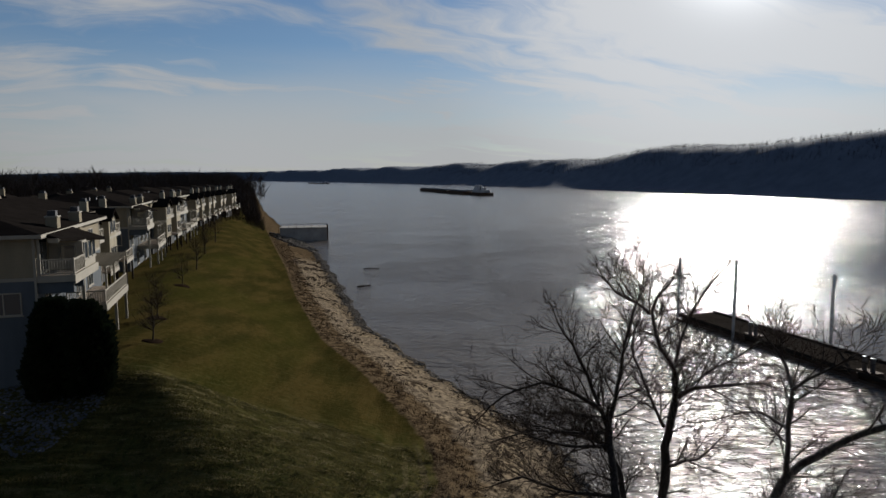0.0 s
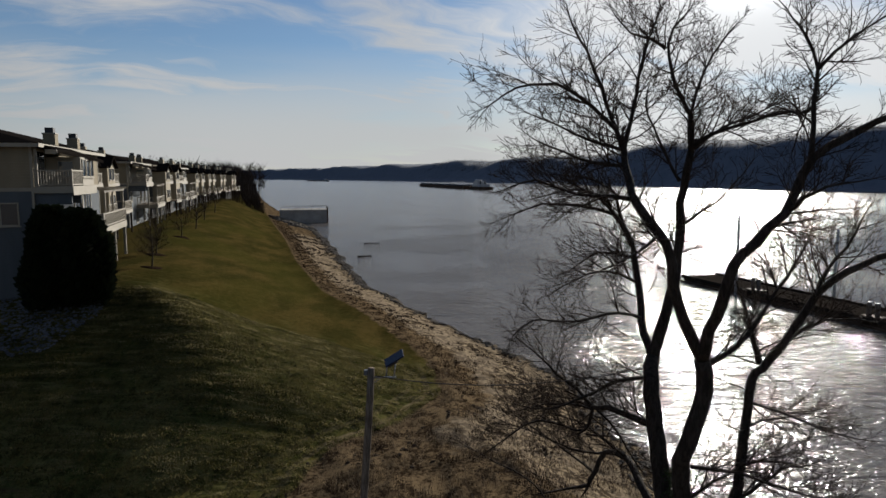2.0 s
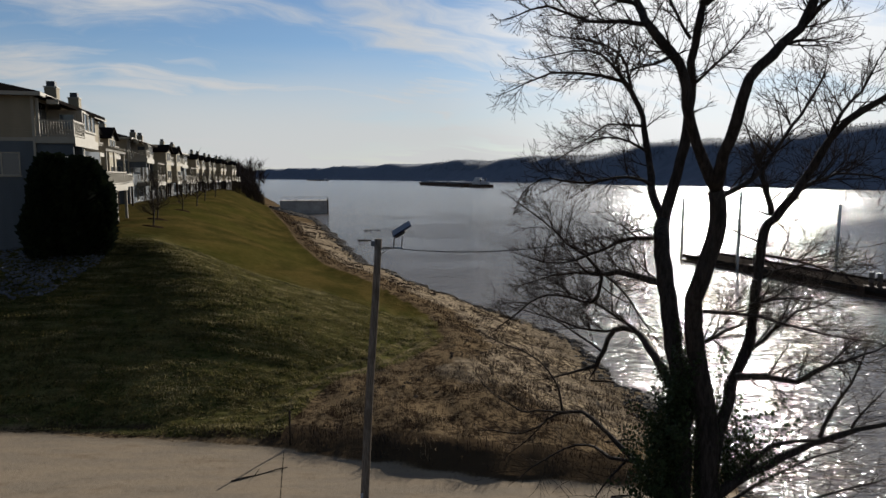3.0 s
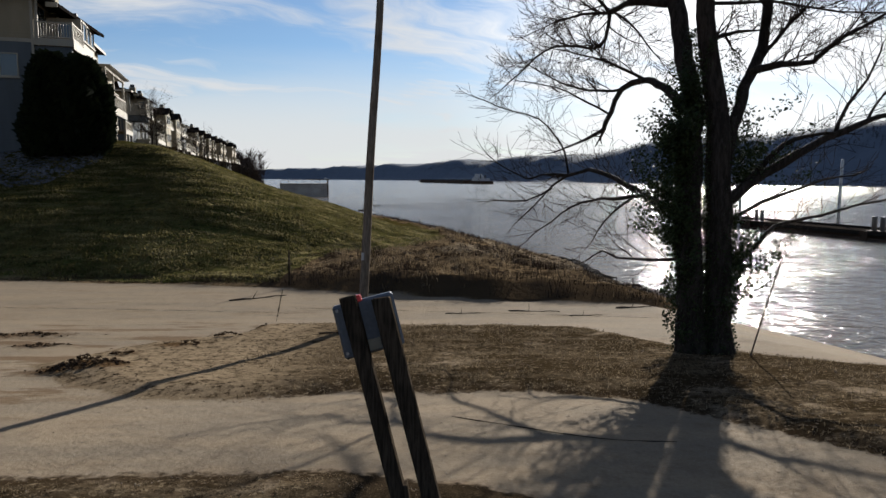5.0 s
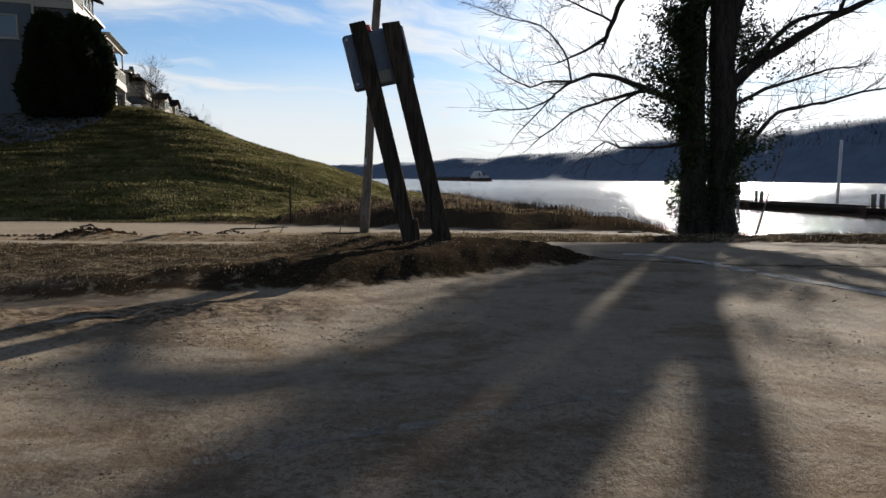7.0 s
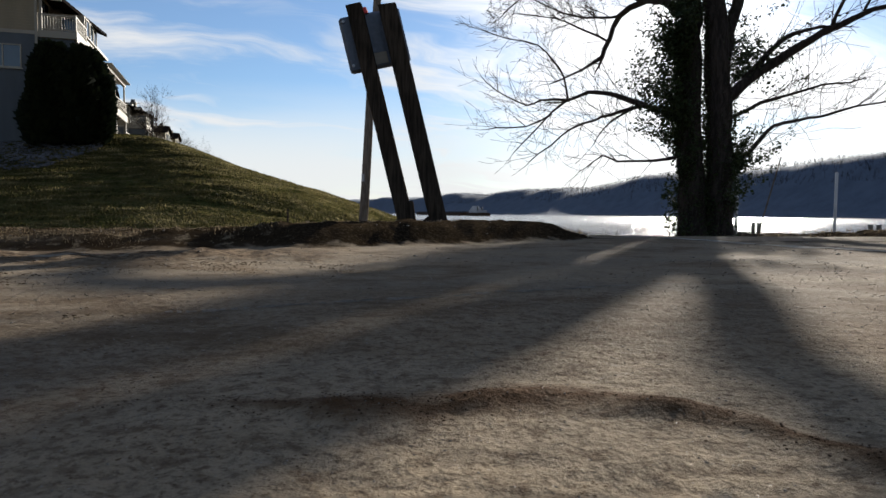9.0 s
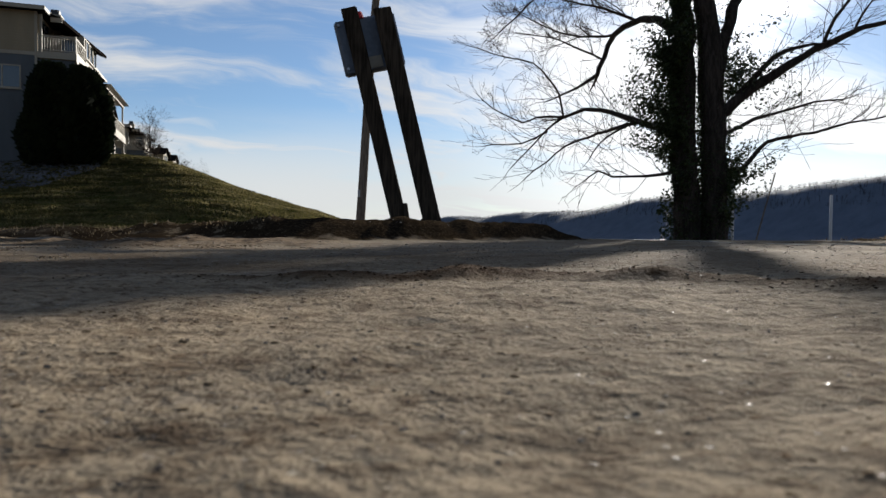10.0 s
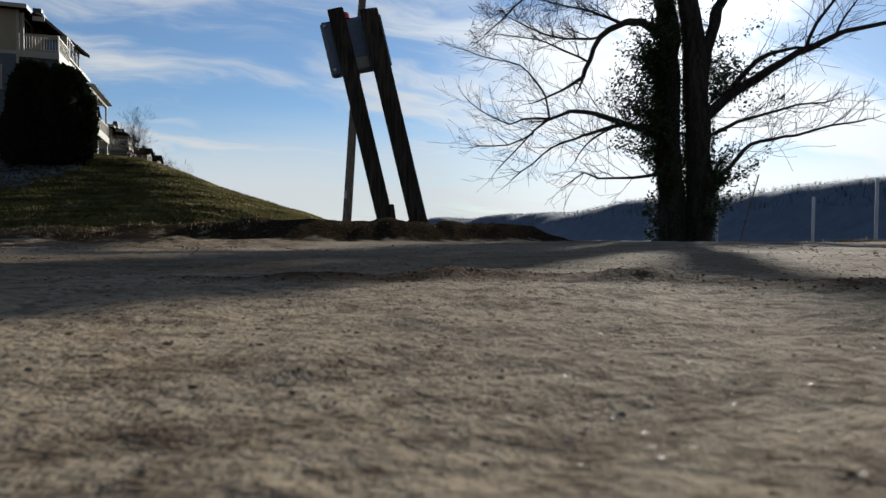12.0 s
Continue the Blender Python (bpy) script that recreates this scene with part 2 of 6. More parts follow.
def height(x, y):
    x, y = np.asarray(x, float), np.asarray(y, float)
    z = front(y)
    # the mown hill in front of the houses
    up = np.clip((lawn_edge(y) - 1.0 - x) / np.interp(y, [20, 40, 70, 130, 300], [16, 17.5, 15, 12, 12]), 0, 1.2)
    up = np.interp(up, [0, 0.08, 0.78, 0.92, 1.05, 1.2], [0, 0.05, 0.81, 0.93, 0.985, 1])
    foot = drive_far(x) + 0.4
    rise = np.clip((y - foot) / (np.interp(x, [-17, -10], [41.2, 40.3]) - foot), 0, 1)
    rise = np.interp(rise, [0, 0.90, 0.96, 1.0], [0, 0.908, 0.96, 1.0])
    both = np.clip(1 - ((1 - np.minimum(up, 1)) ** 6 + (1 - rise) ** 6) ** (1 / 6), 0, 1)
    hill = (5.45 + np.interp(x, [-14, -8], [0.58, 0.0])) * both
    z = z + hill + np.where(both > 0, (0.06 * lump(x, y, 6, 1) + 0.016 * lump(x, y * 2.2, 2.2, 25)) * np.clip(both * 4, 0, 1), 0)
    # down to the river
    top = np.minimum(lawn_x(y) + 0.3, shore_x(y) - 5.0)
    top = np.where(y < 36, np.interp(y, [-400, 9, 12, 14.5, 19, 24, 30, 36], [22, 10, 7.4, 6.2, 5.6, 4.0, 1.5, 0.2]), top)
    t = (x - top) / (shore_x(y) - top)
    fall = np.where(t > 0, -(z - WATER) * (0.75 * np.clip(t, 0, 1) + 0.25 * np.clip(t, 0, 1) ** 2), 0) - np.clip(t - 1, 0, 3) * 2.2
    rough = 0.16 * lump(x, y, 1.3, 2) + 0.08 * lump(x, y, 0.5, 4)
    wild = np.clip(-paved(x, y) * 0.6, 0, 1) * np.clip(1 - hill * 2, 0, 1) * np.clip((x + 12) / 6, 0, 1)
    z = z + fall + rough * wild
    # the cut bank beyond the drive
    d = y - drive_far(x)
    bank = np.interp(x, [-14, -7, -3, 1, 5, 8], [0.08, 0.25, 0.5, 0.55, 0.35, 0.25])
    z = z + np.maximum(np.interp(x, [-13, -7, 1, 5, 8], [0.0, 0.6, 0.55, 0.35, 0.25]) - bank, 0) * sstep(0.5, 6.0, d) + bank * sstep(0.05, np.interp(x, [-16, -6], [1.4, 0.9]), d + 0.25 * lump(x, y, 1.2, 24)) * np.where(t > 0, np.clip(1 - t, 0, 1), 1)
    # the islands are mounds of turf a little above the drives
    a, b = island(x, y)
    z = z + np.interp(x, [-2.2, -1.0], [0.045, 0.11]) * sstep(0, 0.55, a) + 0.10 * sstep(0, 0.7, b) + (0.016 * lump(x, y, 0.16, 11) + 0.013 * lump(x, y, 0.06, 12)) * np.clip(np.maximum(a, b) * 4, 0, 1)
    # the near rim of the board's island is a low cut bank
    bank = np.interp(x, [-3.0, -1.5, -0.2, 0.5], [0.045, 0.055, 0.04, 0.0]) * np.exp(-((a - 0.30) / 0.22) ** 2) * (y < 4.6 - 0.45 * np.clip(-x, 0, 1)) * (1 + 0.5 * lump(x, y, 0.3, 26))
    z = z + bank + heap(x, y) * (0.10 + 0.07 * lump(x, y, 0.16, 27) + 0.04 * lump(x, y, 0.07, 28))
    # a low crumbled ridge of dirt and broken, silted concrete in the open
    z = z + 0.014 * np.exp(-((y - ridge_y(x) - 0.025 * lump(x, y, 0.2, 21)) / 0.045) ** 2) * np.clip(1.5 - np.abs(x) * 1.6, 0, 1) * np.maximum(0.75 + 0.6 * lump(x * 0.8 + y * 0.6, y * 0.8 - x * 0.6, 0.07, 22), 0.35)
    z = z + 0.010 * lump(x, y, 0.8, 13) + 0.004 * lump(x, y, 0.2, 14) + 0.0020 * lump(x * 0.8 + y * 0.6, y * 0.8 - x * 0.6, 0.06, 15)
    z = z + 0.030 * np.clip(spill(x, y) * 4, 0, 1) * (0.6 + 0.7 * lump(x, y, 0.17, 19) + 0.5 * lump(x, y, 0.07, 20))
    # crumbly relief of the silt crust in the open apron
    near = np.exp(-((x + 0.3) ** 2 + (y - 0.05) ** 2) / 0.5)
    u, w = x * 0.8 + y * 0.6, y * 0.8 - x * 0.6
    z = z + near * (0.0016 * lump(u, w, 0.034, 16) + 0.0013 * lump(w + u * 0.4, u - w * 0.4, 0.017, 17) + 0.0016 * np.maximum(lump(u * 0.7, w, 0.055, 18) - 0.35, 0))
    return z


def ridge_y(x):
    """The line of the low dirt ridge across the apron."""
    return np.interp(x, [-0.9, -0.53, -0.36, -0.22, -0.09, -0.03, 0.08, 0.4], [0.22, 0.26, 0.27, 0.30, 0.19, 0.08, -0.02, -0.25])


def ground_at(x, y):
    return float(height(np.array([x]), np.array([y]))[0])

# ---------------------------------------------------------------- materials
def material(name):
    m = bpy.data.materials.new(name)
    m.use_nodes = True
    return m, Nodes(m.node_tree)


def ground_material():
    m, n = material("ground_cover")
    p = n.place()
    fine = n.noise(p, 60, 5, 0.65)
    mid = n.noise(p, 6, 5, 0.6)
    wide = n.noise(p, 0.35, 4, 0.55)
    grit = n.noise(p, 320, 3, 0.7)
    # mown winter lawn
    xyz = n.tree.nodes.new("ShaderNodeSeparateXYZ")
    n.put(p, xyz.inputs[0])
    # from the crest inland the lawn colour turns browner and much darker
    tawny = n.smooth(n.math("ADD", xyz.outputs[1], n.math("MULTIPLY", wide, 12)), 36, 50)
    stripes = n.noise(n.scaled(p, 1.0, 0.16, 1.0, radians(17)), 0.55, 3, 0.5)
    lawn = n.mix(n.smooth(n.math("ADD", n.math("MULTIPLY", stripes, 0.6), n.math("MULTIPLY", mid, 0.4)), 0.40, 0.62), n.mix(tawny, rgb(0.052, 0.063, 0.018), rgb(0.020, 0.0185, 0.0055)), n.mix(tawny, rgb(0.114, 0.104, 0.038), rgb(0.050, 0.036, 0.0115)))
    lawn = n.mix(n.smooth(n.noise(n.scaled(p, 1.0, 0.3, 1.0, radians(17)), 0.10, 3, 0.5), 0.52, 0.62, 0.0, 0.5), lawn, rgb(0.028, 0.028, 0.006))
    clump = n.noise(n.scaled(p, 1.0, 0.55, 1.0, radians(-25)), 2.6, 5, 0.68)
    lawn = n.mix(n.math("MULTIPLY", n.smooth(clump, 0.46, 0.62, 0.0, 0.6), n.ramp(tawny, 0, 1, 1, 0.15)), lawn, rgb(0.095, 0.070, 0.020))
    lawn = n.mix(n.math("MULTIPLY", n.smooth(clump, 0.50, 0.36, 0.0, 0.8), n.ramp(tawny, 0, 1, 1, 0.35)), lawn, rgb(0.016, 0.019, 0.004))
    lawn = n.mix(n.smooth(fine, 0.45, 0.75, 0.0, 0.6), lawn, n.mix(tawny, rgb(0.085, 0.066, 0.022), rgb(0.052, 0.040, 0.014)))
    combed = n.noise(n.scaled(p, 0.22, 1.5, 1.0, radians(6)), 2.2, 5, 0.62)
    lawn = n.mix(n.math("MULTIPLY", n.smooth(combed, 0.50, 0.64, 0.0, 0.75), n.ramp(tawny, 0, 1, 1, 0.12)), lawn, rgb(0.13, 0.115, 0.045))
    # two worn wheel tracks round the foot of the lawn
    rim = n.math("ADD", n.attr("lawn"), n.math("MULTIPLY", n.math("SUBTRACT", wide, 0.5), 0.8))
    track = n.math("MAXIMUM", n.smooth(n.math("ABSOLUTE", n.math("SUBTRACT", rim, 0.75)), 0.10, 0.26, 0.75, 0.0), n.smooth(n.math("ABSOLUTE", n.math("SUBTRACT", rim, 1.75)), 0.08, 0.22, 0.4, 0.0))
    lawn = n.mix(n.math("MULTIPLY", track, n.math("MULTIPLY", n.smooth(xyz.outputs[1], 42, 34), n.smooth(xyz.outputs[0], -9, -4))), lawn, rgb(0.19, 0.145, 0.085))
    # dry rough growth and silt
    dry = n.mix(n.smooth(n.math("ADD", n.math("MULTIPLY", mid, 0.45), n.math("MULTIPLY", n.noise(p, 1.3, 5, 0.65), 0.55)), 0.42, 0.58), rgb(0.020, 0.013, 0.008), rgb(0.135, 0.095, 0.053))
    dry = n.mix(n.smooth(fine, 0.55, 0.75, 0, 0.7), dry, rgb(0.184, 0.141, 0.084))
    # beach of pale sand and dark drift
    sand = n.mix(n.smooth(n.noise(p, 2.2, 6, 0.72), 0.42, 0.55), rgb(0.270, 0.209, 0.134), rgb(0.042, 0.031, 0.021))
    sand = n.mix(n.smooth(wide, 0.35, 0.6, 0, 0.5), sand, rgb(0.215, 0.170, 0.120))
    # concrete under a film of silt
    streak = n.noise(n.scaled(p, 0.35, 1.6, 1.0, radians(8)), 1.4, 5, 0.6)
    slab = n.mix(n.smooth(streak, 0.38, 0.62), rgb(0.184, 0.149, 0.108), rgb(0.214, 0.167, 0.115))
    slab = n.mix(n.smooth(mid, 0.52, 0.72, 0, 0.4), slab, rgb(0.110, 0.086, 0.060))
    slab = n.mix(n.smooth(n.noise(n.scaled(p, 0.5, 1.4, 1.0, radians(-12)), 0.8, 5, 0.65), 0.56, 0.68, 0, 0.5), slab, rgb(0.128, 0.092, 0.057))
    lumps = n.noise(p, 26, 4, 0.62)
    drift = n.math("MULTIPLY", n.smooth(n.noise(n.scaled(p, 0.8, 1.2, 1.0, radians(30)), 2.1, 6, 0.74), 0.46, 0.60, 0.0, 0.8), n.smooth(xyz.outputs[1], 7.0, 4.0))
    slab = n.mix(drift, slab, n.mix(n.noise(p, 30, 5, 0.7), rgb(0.066, 0.043, 0.025), rgb(0.165, 0.118, 0.072)))
    # the dirtier patch in the open apron
    spot = n.vmath("LENGTH", n.vmath("SUBTRACT", p, (-0.2, 0.0, 0.69)), out=1)
    dirty = n.smooth(n.math("ADD", spot, n.math("MULTIPLY", mid, 1.2)), 1.3, 2.6, 1.0, 0.35)
    slab = n.mix(n.smooth(n.math("ADD", spot, n.math("MULTIPLY", mid, 0.5)), 0.45, 1.25, 0.85, 0.0), slab, n.mix(n.noise(p, 14, 4, 0.6), rgb(0.262, 0.202, 0.134), rgb(0.350, 0.278, 0.188)))
    slab = n.mix(n.math("MULTIPLY", dirty, n.smooth(lumps, 0.50, 0.64, 0, 0.55)), slab, rgb(0.081, 0.052, 0.031))
    slab = n.mix(n.smooth(lumps, 0.42, 0.30, 0, 0.5), slab, rgb(0.255, 0.210, 0.158))
    slab = n.mix(n.math("MULTIPLY", dirty, n.smooth(n.noise(p, 75, 4, 0.65), 0.53, 0.62, 0, 0.5)), slab, rgb(0.071, 0.047, 0.029))
    slab = n.mix(n.math("MULTIPLY", n.smooth(dirty, 0.4, 0.9), n.smooth(n.noise(p, 48, 5, 0.68), 0.52, 0.66, 0, 0.5)), slab, rgb(0.080, 0.052, 0.031))
    slab = n.mix(n.math("MULTIPLY", n.smooth(dirty, 0.4, 0.9), n.smooth(n.noise(p, 120, 4, 0.65), 0.54, 0.64, 0, 0.55)), slab, rgb(0.075, 0.045, 0.024))
    slab = n.mix(n.math("MULTIPLY", dirty, n.smooth(grit, 0.52, 0.74, 0, 0.6)), slab, rgb(0.087, 0.067, 0.049))
    slab = n.mix(n.math("MULTIPLY", dirty, n.smooth(n.voronoi(p, 95), 0.0, 0.16, 0.8, 0.0)), slab, rgb(0.081, 0.067, 0.057))
    slab = n.mix(n.smooth(n.voronoi(n.vmath("ADD", p, (3.3, 1.7, 0)), 60), 0.0, 0.10, 0.9, 0.0), slab, rgb(0.349, 0.316, 0.269))
    # brown earth washed over the drive beside the pole
    smear = n.noise(n.scaled(p, 0.45, 1.5, 1.0, radians(14)), 0.9, 6, 0.68)
    where = n.math("MULTIPLY", n.smooth(xyz.outputs[0], -1.5, -5.0), n.math("MULTIPLY", n.smooth(xyz.outputs[1], 6.5, 9.0), n.smooth(xyz.outputs[1], 18.0, 14.5)))
    slab = n.mix(n.math("MULTIPLY", where, n.smooth(smear, 0.50, 0.60, 0.0, 0.85)), slab, n.mix(mid, rgb(0.060, 0.036, 0.019), rgb(0.150, 0.098, 0.055)))
    # brown soil spilled from the board's island onto the apron
    spill = n.smooth(n.math("ADD", n.attr("spill"), n.math("MULTIPLY", n.math("SUBTRACT", n.noise(p, 3.5, 5, 0.65), 0.5), 0.9)), 0.0, 0.22)
    slab = n.mix(n.math("MULTIPLY", spill, 0.9), slab, n.mix(n.smooth(n.noise(p, 22, 5, 0.65), 0.40, 0.62), rgb(0.040, 0.025, 0.014), rgb(0.165, 0.118, 0.074)))
    dug = n.smooth(n.math("ADD", n.attr("heap"), n.math("MULTIPLY", n.math("SUBTRACT", n.noise(p, 7, 5, 0.65), 0.5), 0.5)), 0.12, 0.40)
    turf = n.mix(n.smooth(mid, 0.38, 0.60), rgb(0.020, 0.015, 0.009), rgb(0.078, 0.056, 0.033))
    turf = n.mix(n.smooth(fine, 0.45, 0.72, 0, 0.8), turf, rgb(0.150, 0.115, 0.074))
    turf = n.mix(n.smooth(n.noise(p, 0.9, 5, 0.65), 0.54, 0.64, 0, 0.8), turf, rgb(0.210, 0.162, 0.112))
    turf = n.mix(n.smooth(n.noise(n.scaled(p, 0.55, 1.5, 1.0, radians(-6)), 0.95, 6, 0.68), 0.43, 0.55, 0, 0.85), turf, rgb(0.028, 0.019, 0.010))
    bare = n.math("MULTIPLY", n.smooth(xyz.outputs[0], -1.5, -4.0), n.smooth(xyz.outputs[1], 6.5, 7.5))
    turf = n.mix(n.math("MULTIPLY", bare, n.smooth(n.noise(p, 4.5, 6, 0.72), 0.36, 0.56, 0.15, 0.9)), turf, n.mix(mid, rgb(0.150, 0.106, 0.064), rgb(0.240, 0.186, 0.124)))
    # rim of dark soil, deepened in colour for shade on the bank's face
    turf = n.mix(n.smooth(n.math("ADD", n.attr("turf"), n.math("MULTIPLY", n.math("SUBTRACT", mid, 0.5), 0.4)), 0.10, 0.45, n.ramp(bare, 0, 1, 0.75, 0.2), 0.0), turf, rgb(0.030, 0.020, 0.012))
    turf = n.mix(n.smooth(n.noise(p, 13, 6, 0.72), 0.55, 0.63, 0, 0.6), turf, rgb(0.240, 0.185, 0.118))
    turf = n.mix(n.smooth(n.noise(p, 9, 6, 0.72), 0.46, 0.38, 0, 0.8), turf, rgb(0.016, 0.011, 0.007))
    # bare damp earth round the foot of the board, darkened further to carry shade
    earth = n.math("MULTIPLY", n.smooth(n.math("ADD", xyz.outputs[0], n.math("MULTIPLY", n.noise(p, 1.1, 5, 0.65), 1.6)), -0.75, -0.15), n.smooth(xyz.outputs[1], 6.6, 6.2))
    turf = n.mix(n.math("MULTIPLY", earth, 0.9), turf, n.mix(n.smooth(fine, 0.45, 0.7), rgb(0.015, 0.011, 0.007), rgb(0.052, 0.037, 0.023)))
    jag = n.math("MULTIPLY", n.math("SUBTRACT", n.noise(p, 9, 4, 0.6), 0.5), 0.5)
    wide_jag = n.math("MULTIPLY", n.math("SUBTRACT", n.noise(p, 0.9, 4, 0.6), 0.5), 3.0)
    base = dry
    base = n.mix(n.smooth(n.math("ADD", n.attr("beach"), wide_jag), -0.3, 0.5), base, sand)
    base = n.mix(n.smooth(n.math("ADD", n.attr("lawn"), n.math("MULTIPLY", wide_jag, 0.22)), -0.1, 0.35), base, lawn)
    base = n.mix(n.smooth(n.math("ADD", n.attr("paved"), jag), -0.05, 0.12), base, slab)
    base = n.mix(n.smooth(n.math("ADD", n.attr("turf"), jag), -0.06, 0.10), base, turf)
    # litter on the cut bank's face, darkened to carry the bank's own shade
    base = n.mix(n.smooth(n.math("ADD", n.attr("litter"), jag), 0.0, 0.3), base, n.mix(fine, rgb(0.020, 0.014, 0.009), rgb(0.085, 0.058, 0.033)))
    base = n.mix(dug, base, n.mix(n.smooth(n.noise(p, 18, 5, 0.65), 0.38, 0.62), rgb(0.022, 0.013, 0.007), rgb(0.105, 0.066, 0.034)))
    silt = n.math("MULTIPLY", n.smooth(n.math("ADD", n.attr("silt"), n.math("MULTIPLY", jag, 0.6)), 0.02, 0.30), n.smooth(n.noise(p, 17, 4, 0.6), 0.36, 0.52, 0.55, 1.0))
    base = n.mix(silt, base, n.mix(fine, rgb(0.034, 0.019, 0.009), rgb(0.110, 0.060, 0.028)))
    damp = n.smooth(n.attr("shore"), 0.0, 0.9, 0.45, 1.0)
    base = n.mix(1.0, base, n.add("ShaderNodeCombineColor", Red=damp, Green=damp, Blue=damp), "MULTIPLY")
    chunk = n.noise(n.scaled(p, 1.0, 0.8, 1.0), 24, 4, 0.6)
    h1 = n.math("ADD", n.math("ADD", n.math("MULTIPLY", fine, 0.5), n.math("MULTIPLY", grit, 0.22)), n.math("ADD", n.math("MULTIPLY", n.math("MULTIPLY", n.noise(p, 140, 4, 0.65), n.smooth(dirty, 0.5, 1.0)), 0.55), n.math("MULTIPLY", chunk, n.ramp(dirty, 0.35, 1.0, 0.55, 1.2))))
    soft = n.math("ADD", n.math("MULTIPLY", mid, n.smooth(n.attr("paved"), -0.1, 0.4, 1.0, 0.25)), n.math("MULTIPLY", clump, n.smooth(n.attr("lawn"), 0, 1, 0, 1.6)))
    h = n.bump(h1, 0.55, 0.016, n.bump(soft, 0.55, 0.09))
    glint = n.math("MULTIPLY", n.math("MULTIPLY", n.smooth(n.attr("paved"), 0.0, 0.2), n.smooth(n.attr("turf"), 0.05, -0.05)), n.smooth(n.voronoi(p, 120), 0.0, 0.13, 1.0, 0.0))
    n.surface(base, n.ramp(glint, 0, 1, 0.95, 0.25), h, spec=n.math("ADD", n.math("MULTIPLY", glint, 0.65), n.math("MULTIPLY", n.smooth(n.attr("paved"), 0.0, 0.3, 0.0, 0.024), n.smooth(n.attr("turf"), 0.05, -0.10))))
    return m


def water_material():
    m, n = material("river_water")
    p = n.place()
    a = n.noise(n.scaled(p, 0.45, 1.0, 1.0, radians(12)), 1.3, 3, 0.5)
    b = n.noise(n.scaled(p, 0.6, 1.0, 1.0, radians(-20)), 5.5, 2, 0.5)
    c = n.noise(p, 0.05, 3, 0.5)
    calm = n.smooth(c, 0.35, 0.65, 0.6, 1.15)
    xyz = n.tree.nodes.new("ShaderNodeSeparateXYZ")
    n.put(p, xyz.inputs[0])
    open_water = n.smooth(xyz.outputs[1], 60, 320, 0.075, 0.18)     # ruffled by the wind away from the bank
    swell = n.noise(n.scaled(p, 0.35, 1.0, 1.0, radians(8)), 0.42, 3, 0.5)
    h = n.math("ADD", n.math("ADD", n.math("MULTIPLY", swell, 0.40), n.math("MULTIPLY", a, 0.34)), n.math("MULTIPLY", b, 0.11))
    n.surface(rgb(0.112, 0.094, 0.078), open_water, n.bump(n.math("MULTIPLY", h, calm), 1.0, 1.0), spec=0.42, IOR=1.33)
    return m


def plain(name, color, rough=0.8, dark=0.6, scale=6.0, metal=0.0, bump=0.15, dist=0.01, stretch=(1, 1, 1), spec=None):
    """A worn plain surface: broad stains and fine grain round one colour."""
    m, n = material(name)
    spec = spec if spec is not None else (0.4 if rough < 0.7 else 0.06 if rough < 0.88 else 0.0)
    p = n.scaled(n.local(), *stretch)
    broad = n.noise(p, scale * 0.25, 4, 0.6)
    grain = n.noise(p, scale * 4, 4, 0.65)
    f = n.math("ADD", n.math("MULTIPLY", broad, 0.55), n.math("MULTIPLY", grain, 0.45))
    c = n.mix(n.smooth(f, 0.35, 0.65), rgb(*[v * dark for v in color]), rgb(*color))
    n.surface(c, n.ramp(grain, 0.3, 0.7, min(rough + 0.1, 1), rough - 0.08), n.bump(grain, bump, dist), metal, spec)
    return m


def siding(name, color, pitch=0.16):
    m, n = material(name)
    p = n.local()
    s = n.tree.nodes.new("ShaderNodeSeparateXYZ")
    n.put(p, s.inputs[0])
    lap = n.math("FRACT", n.math("DIVIDE", s.outputs[2], pitch))
    stain = n.noise(n.scaled(p, 1, 1, 0.3), 0.9, 4, 0.6)
    c = n.mix(n.smooth(stain, 0.3, 0.7), rgb(*[v * 0.82 for v in color]), rgb(*color))
    c = n.mix(n.smooth(lap, 0.0, 0.10, 0.35, 0.0), c, rgb(*[v * 0.5 for v in color]))
    n.surface(c, 0.65, n.bump(lap, 0.6, 0.015), spec=0.1)
    return m


def wood_material(name, dark, light, along="z"):
    m, n = material(name)
    p = n.local()
    st = {"z": (9, 9, 0.7), "x": (0.7, 9, 9), "y": (9, 0.7, 9)}[along]
    g = n.noise(n.scaled(p, *st), 5, 5, 0.65)
    w = n.noise(p, 2.5, 3, 0.5)
    c = n.mix(n.smooth(g, 0.36, 0.64), rgb(*dark), rgb(*light))
    c = n.mix(n.smooth(w, 0.45, 0.7, 0, 0.5), c, rgb(*[v * 0.6 for v in dark]))
    n.surface(c, 0.82, n.bump(g, 0.5, 0.004), spec=0.0)
    return m


def bark_material(name, dark, light, scale=14):
    m, n = material(name)
    p = n.local()
    g = n.noise(n.scaled(p, 1, 1, 0.22), scale, 6, 0.7, 0.4)
    c = n.mix(n.smooth(g, 0.38, 0.65), rgb(*dark), rgb(*light))
    n.surface(c, 0.9, n.bump(g, 0.9, 0.03), spec=0.15)
    return m


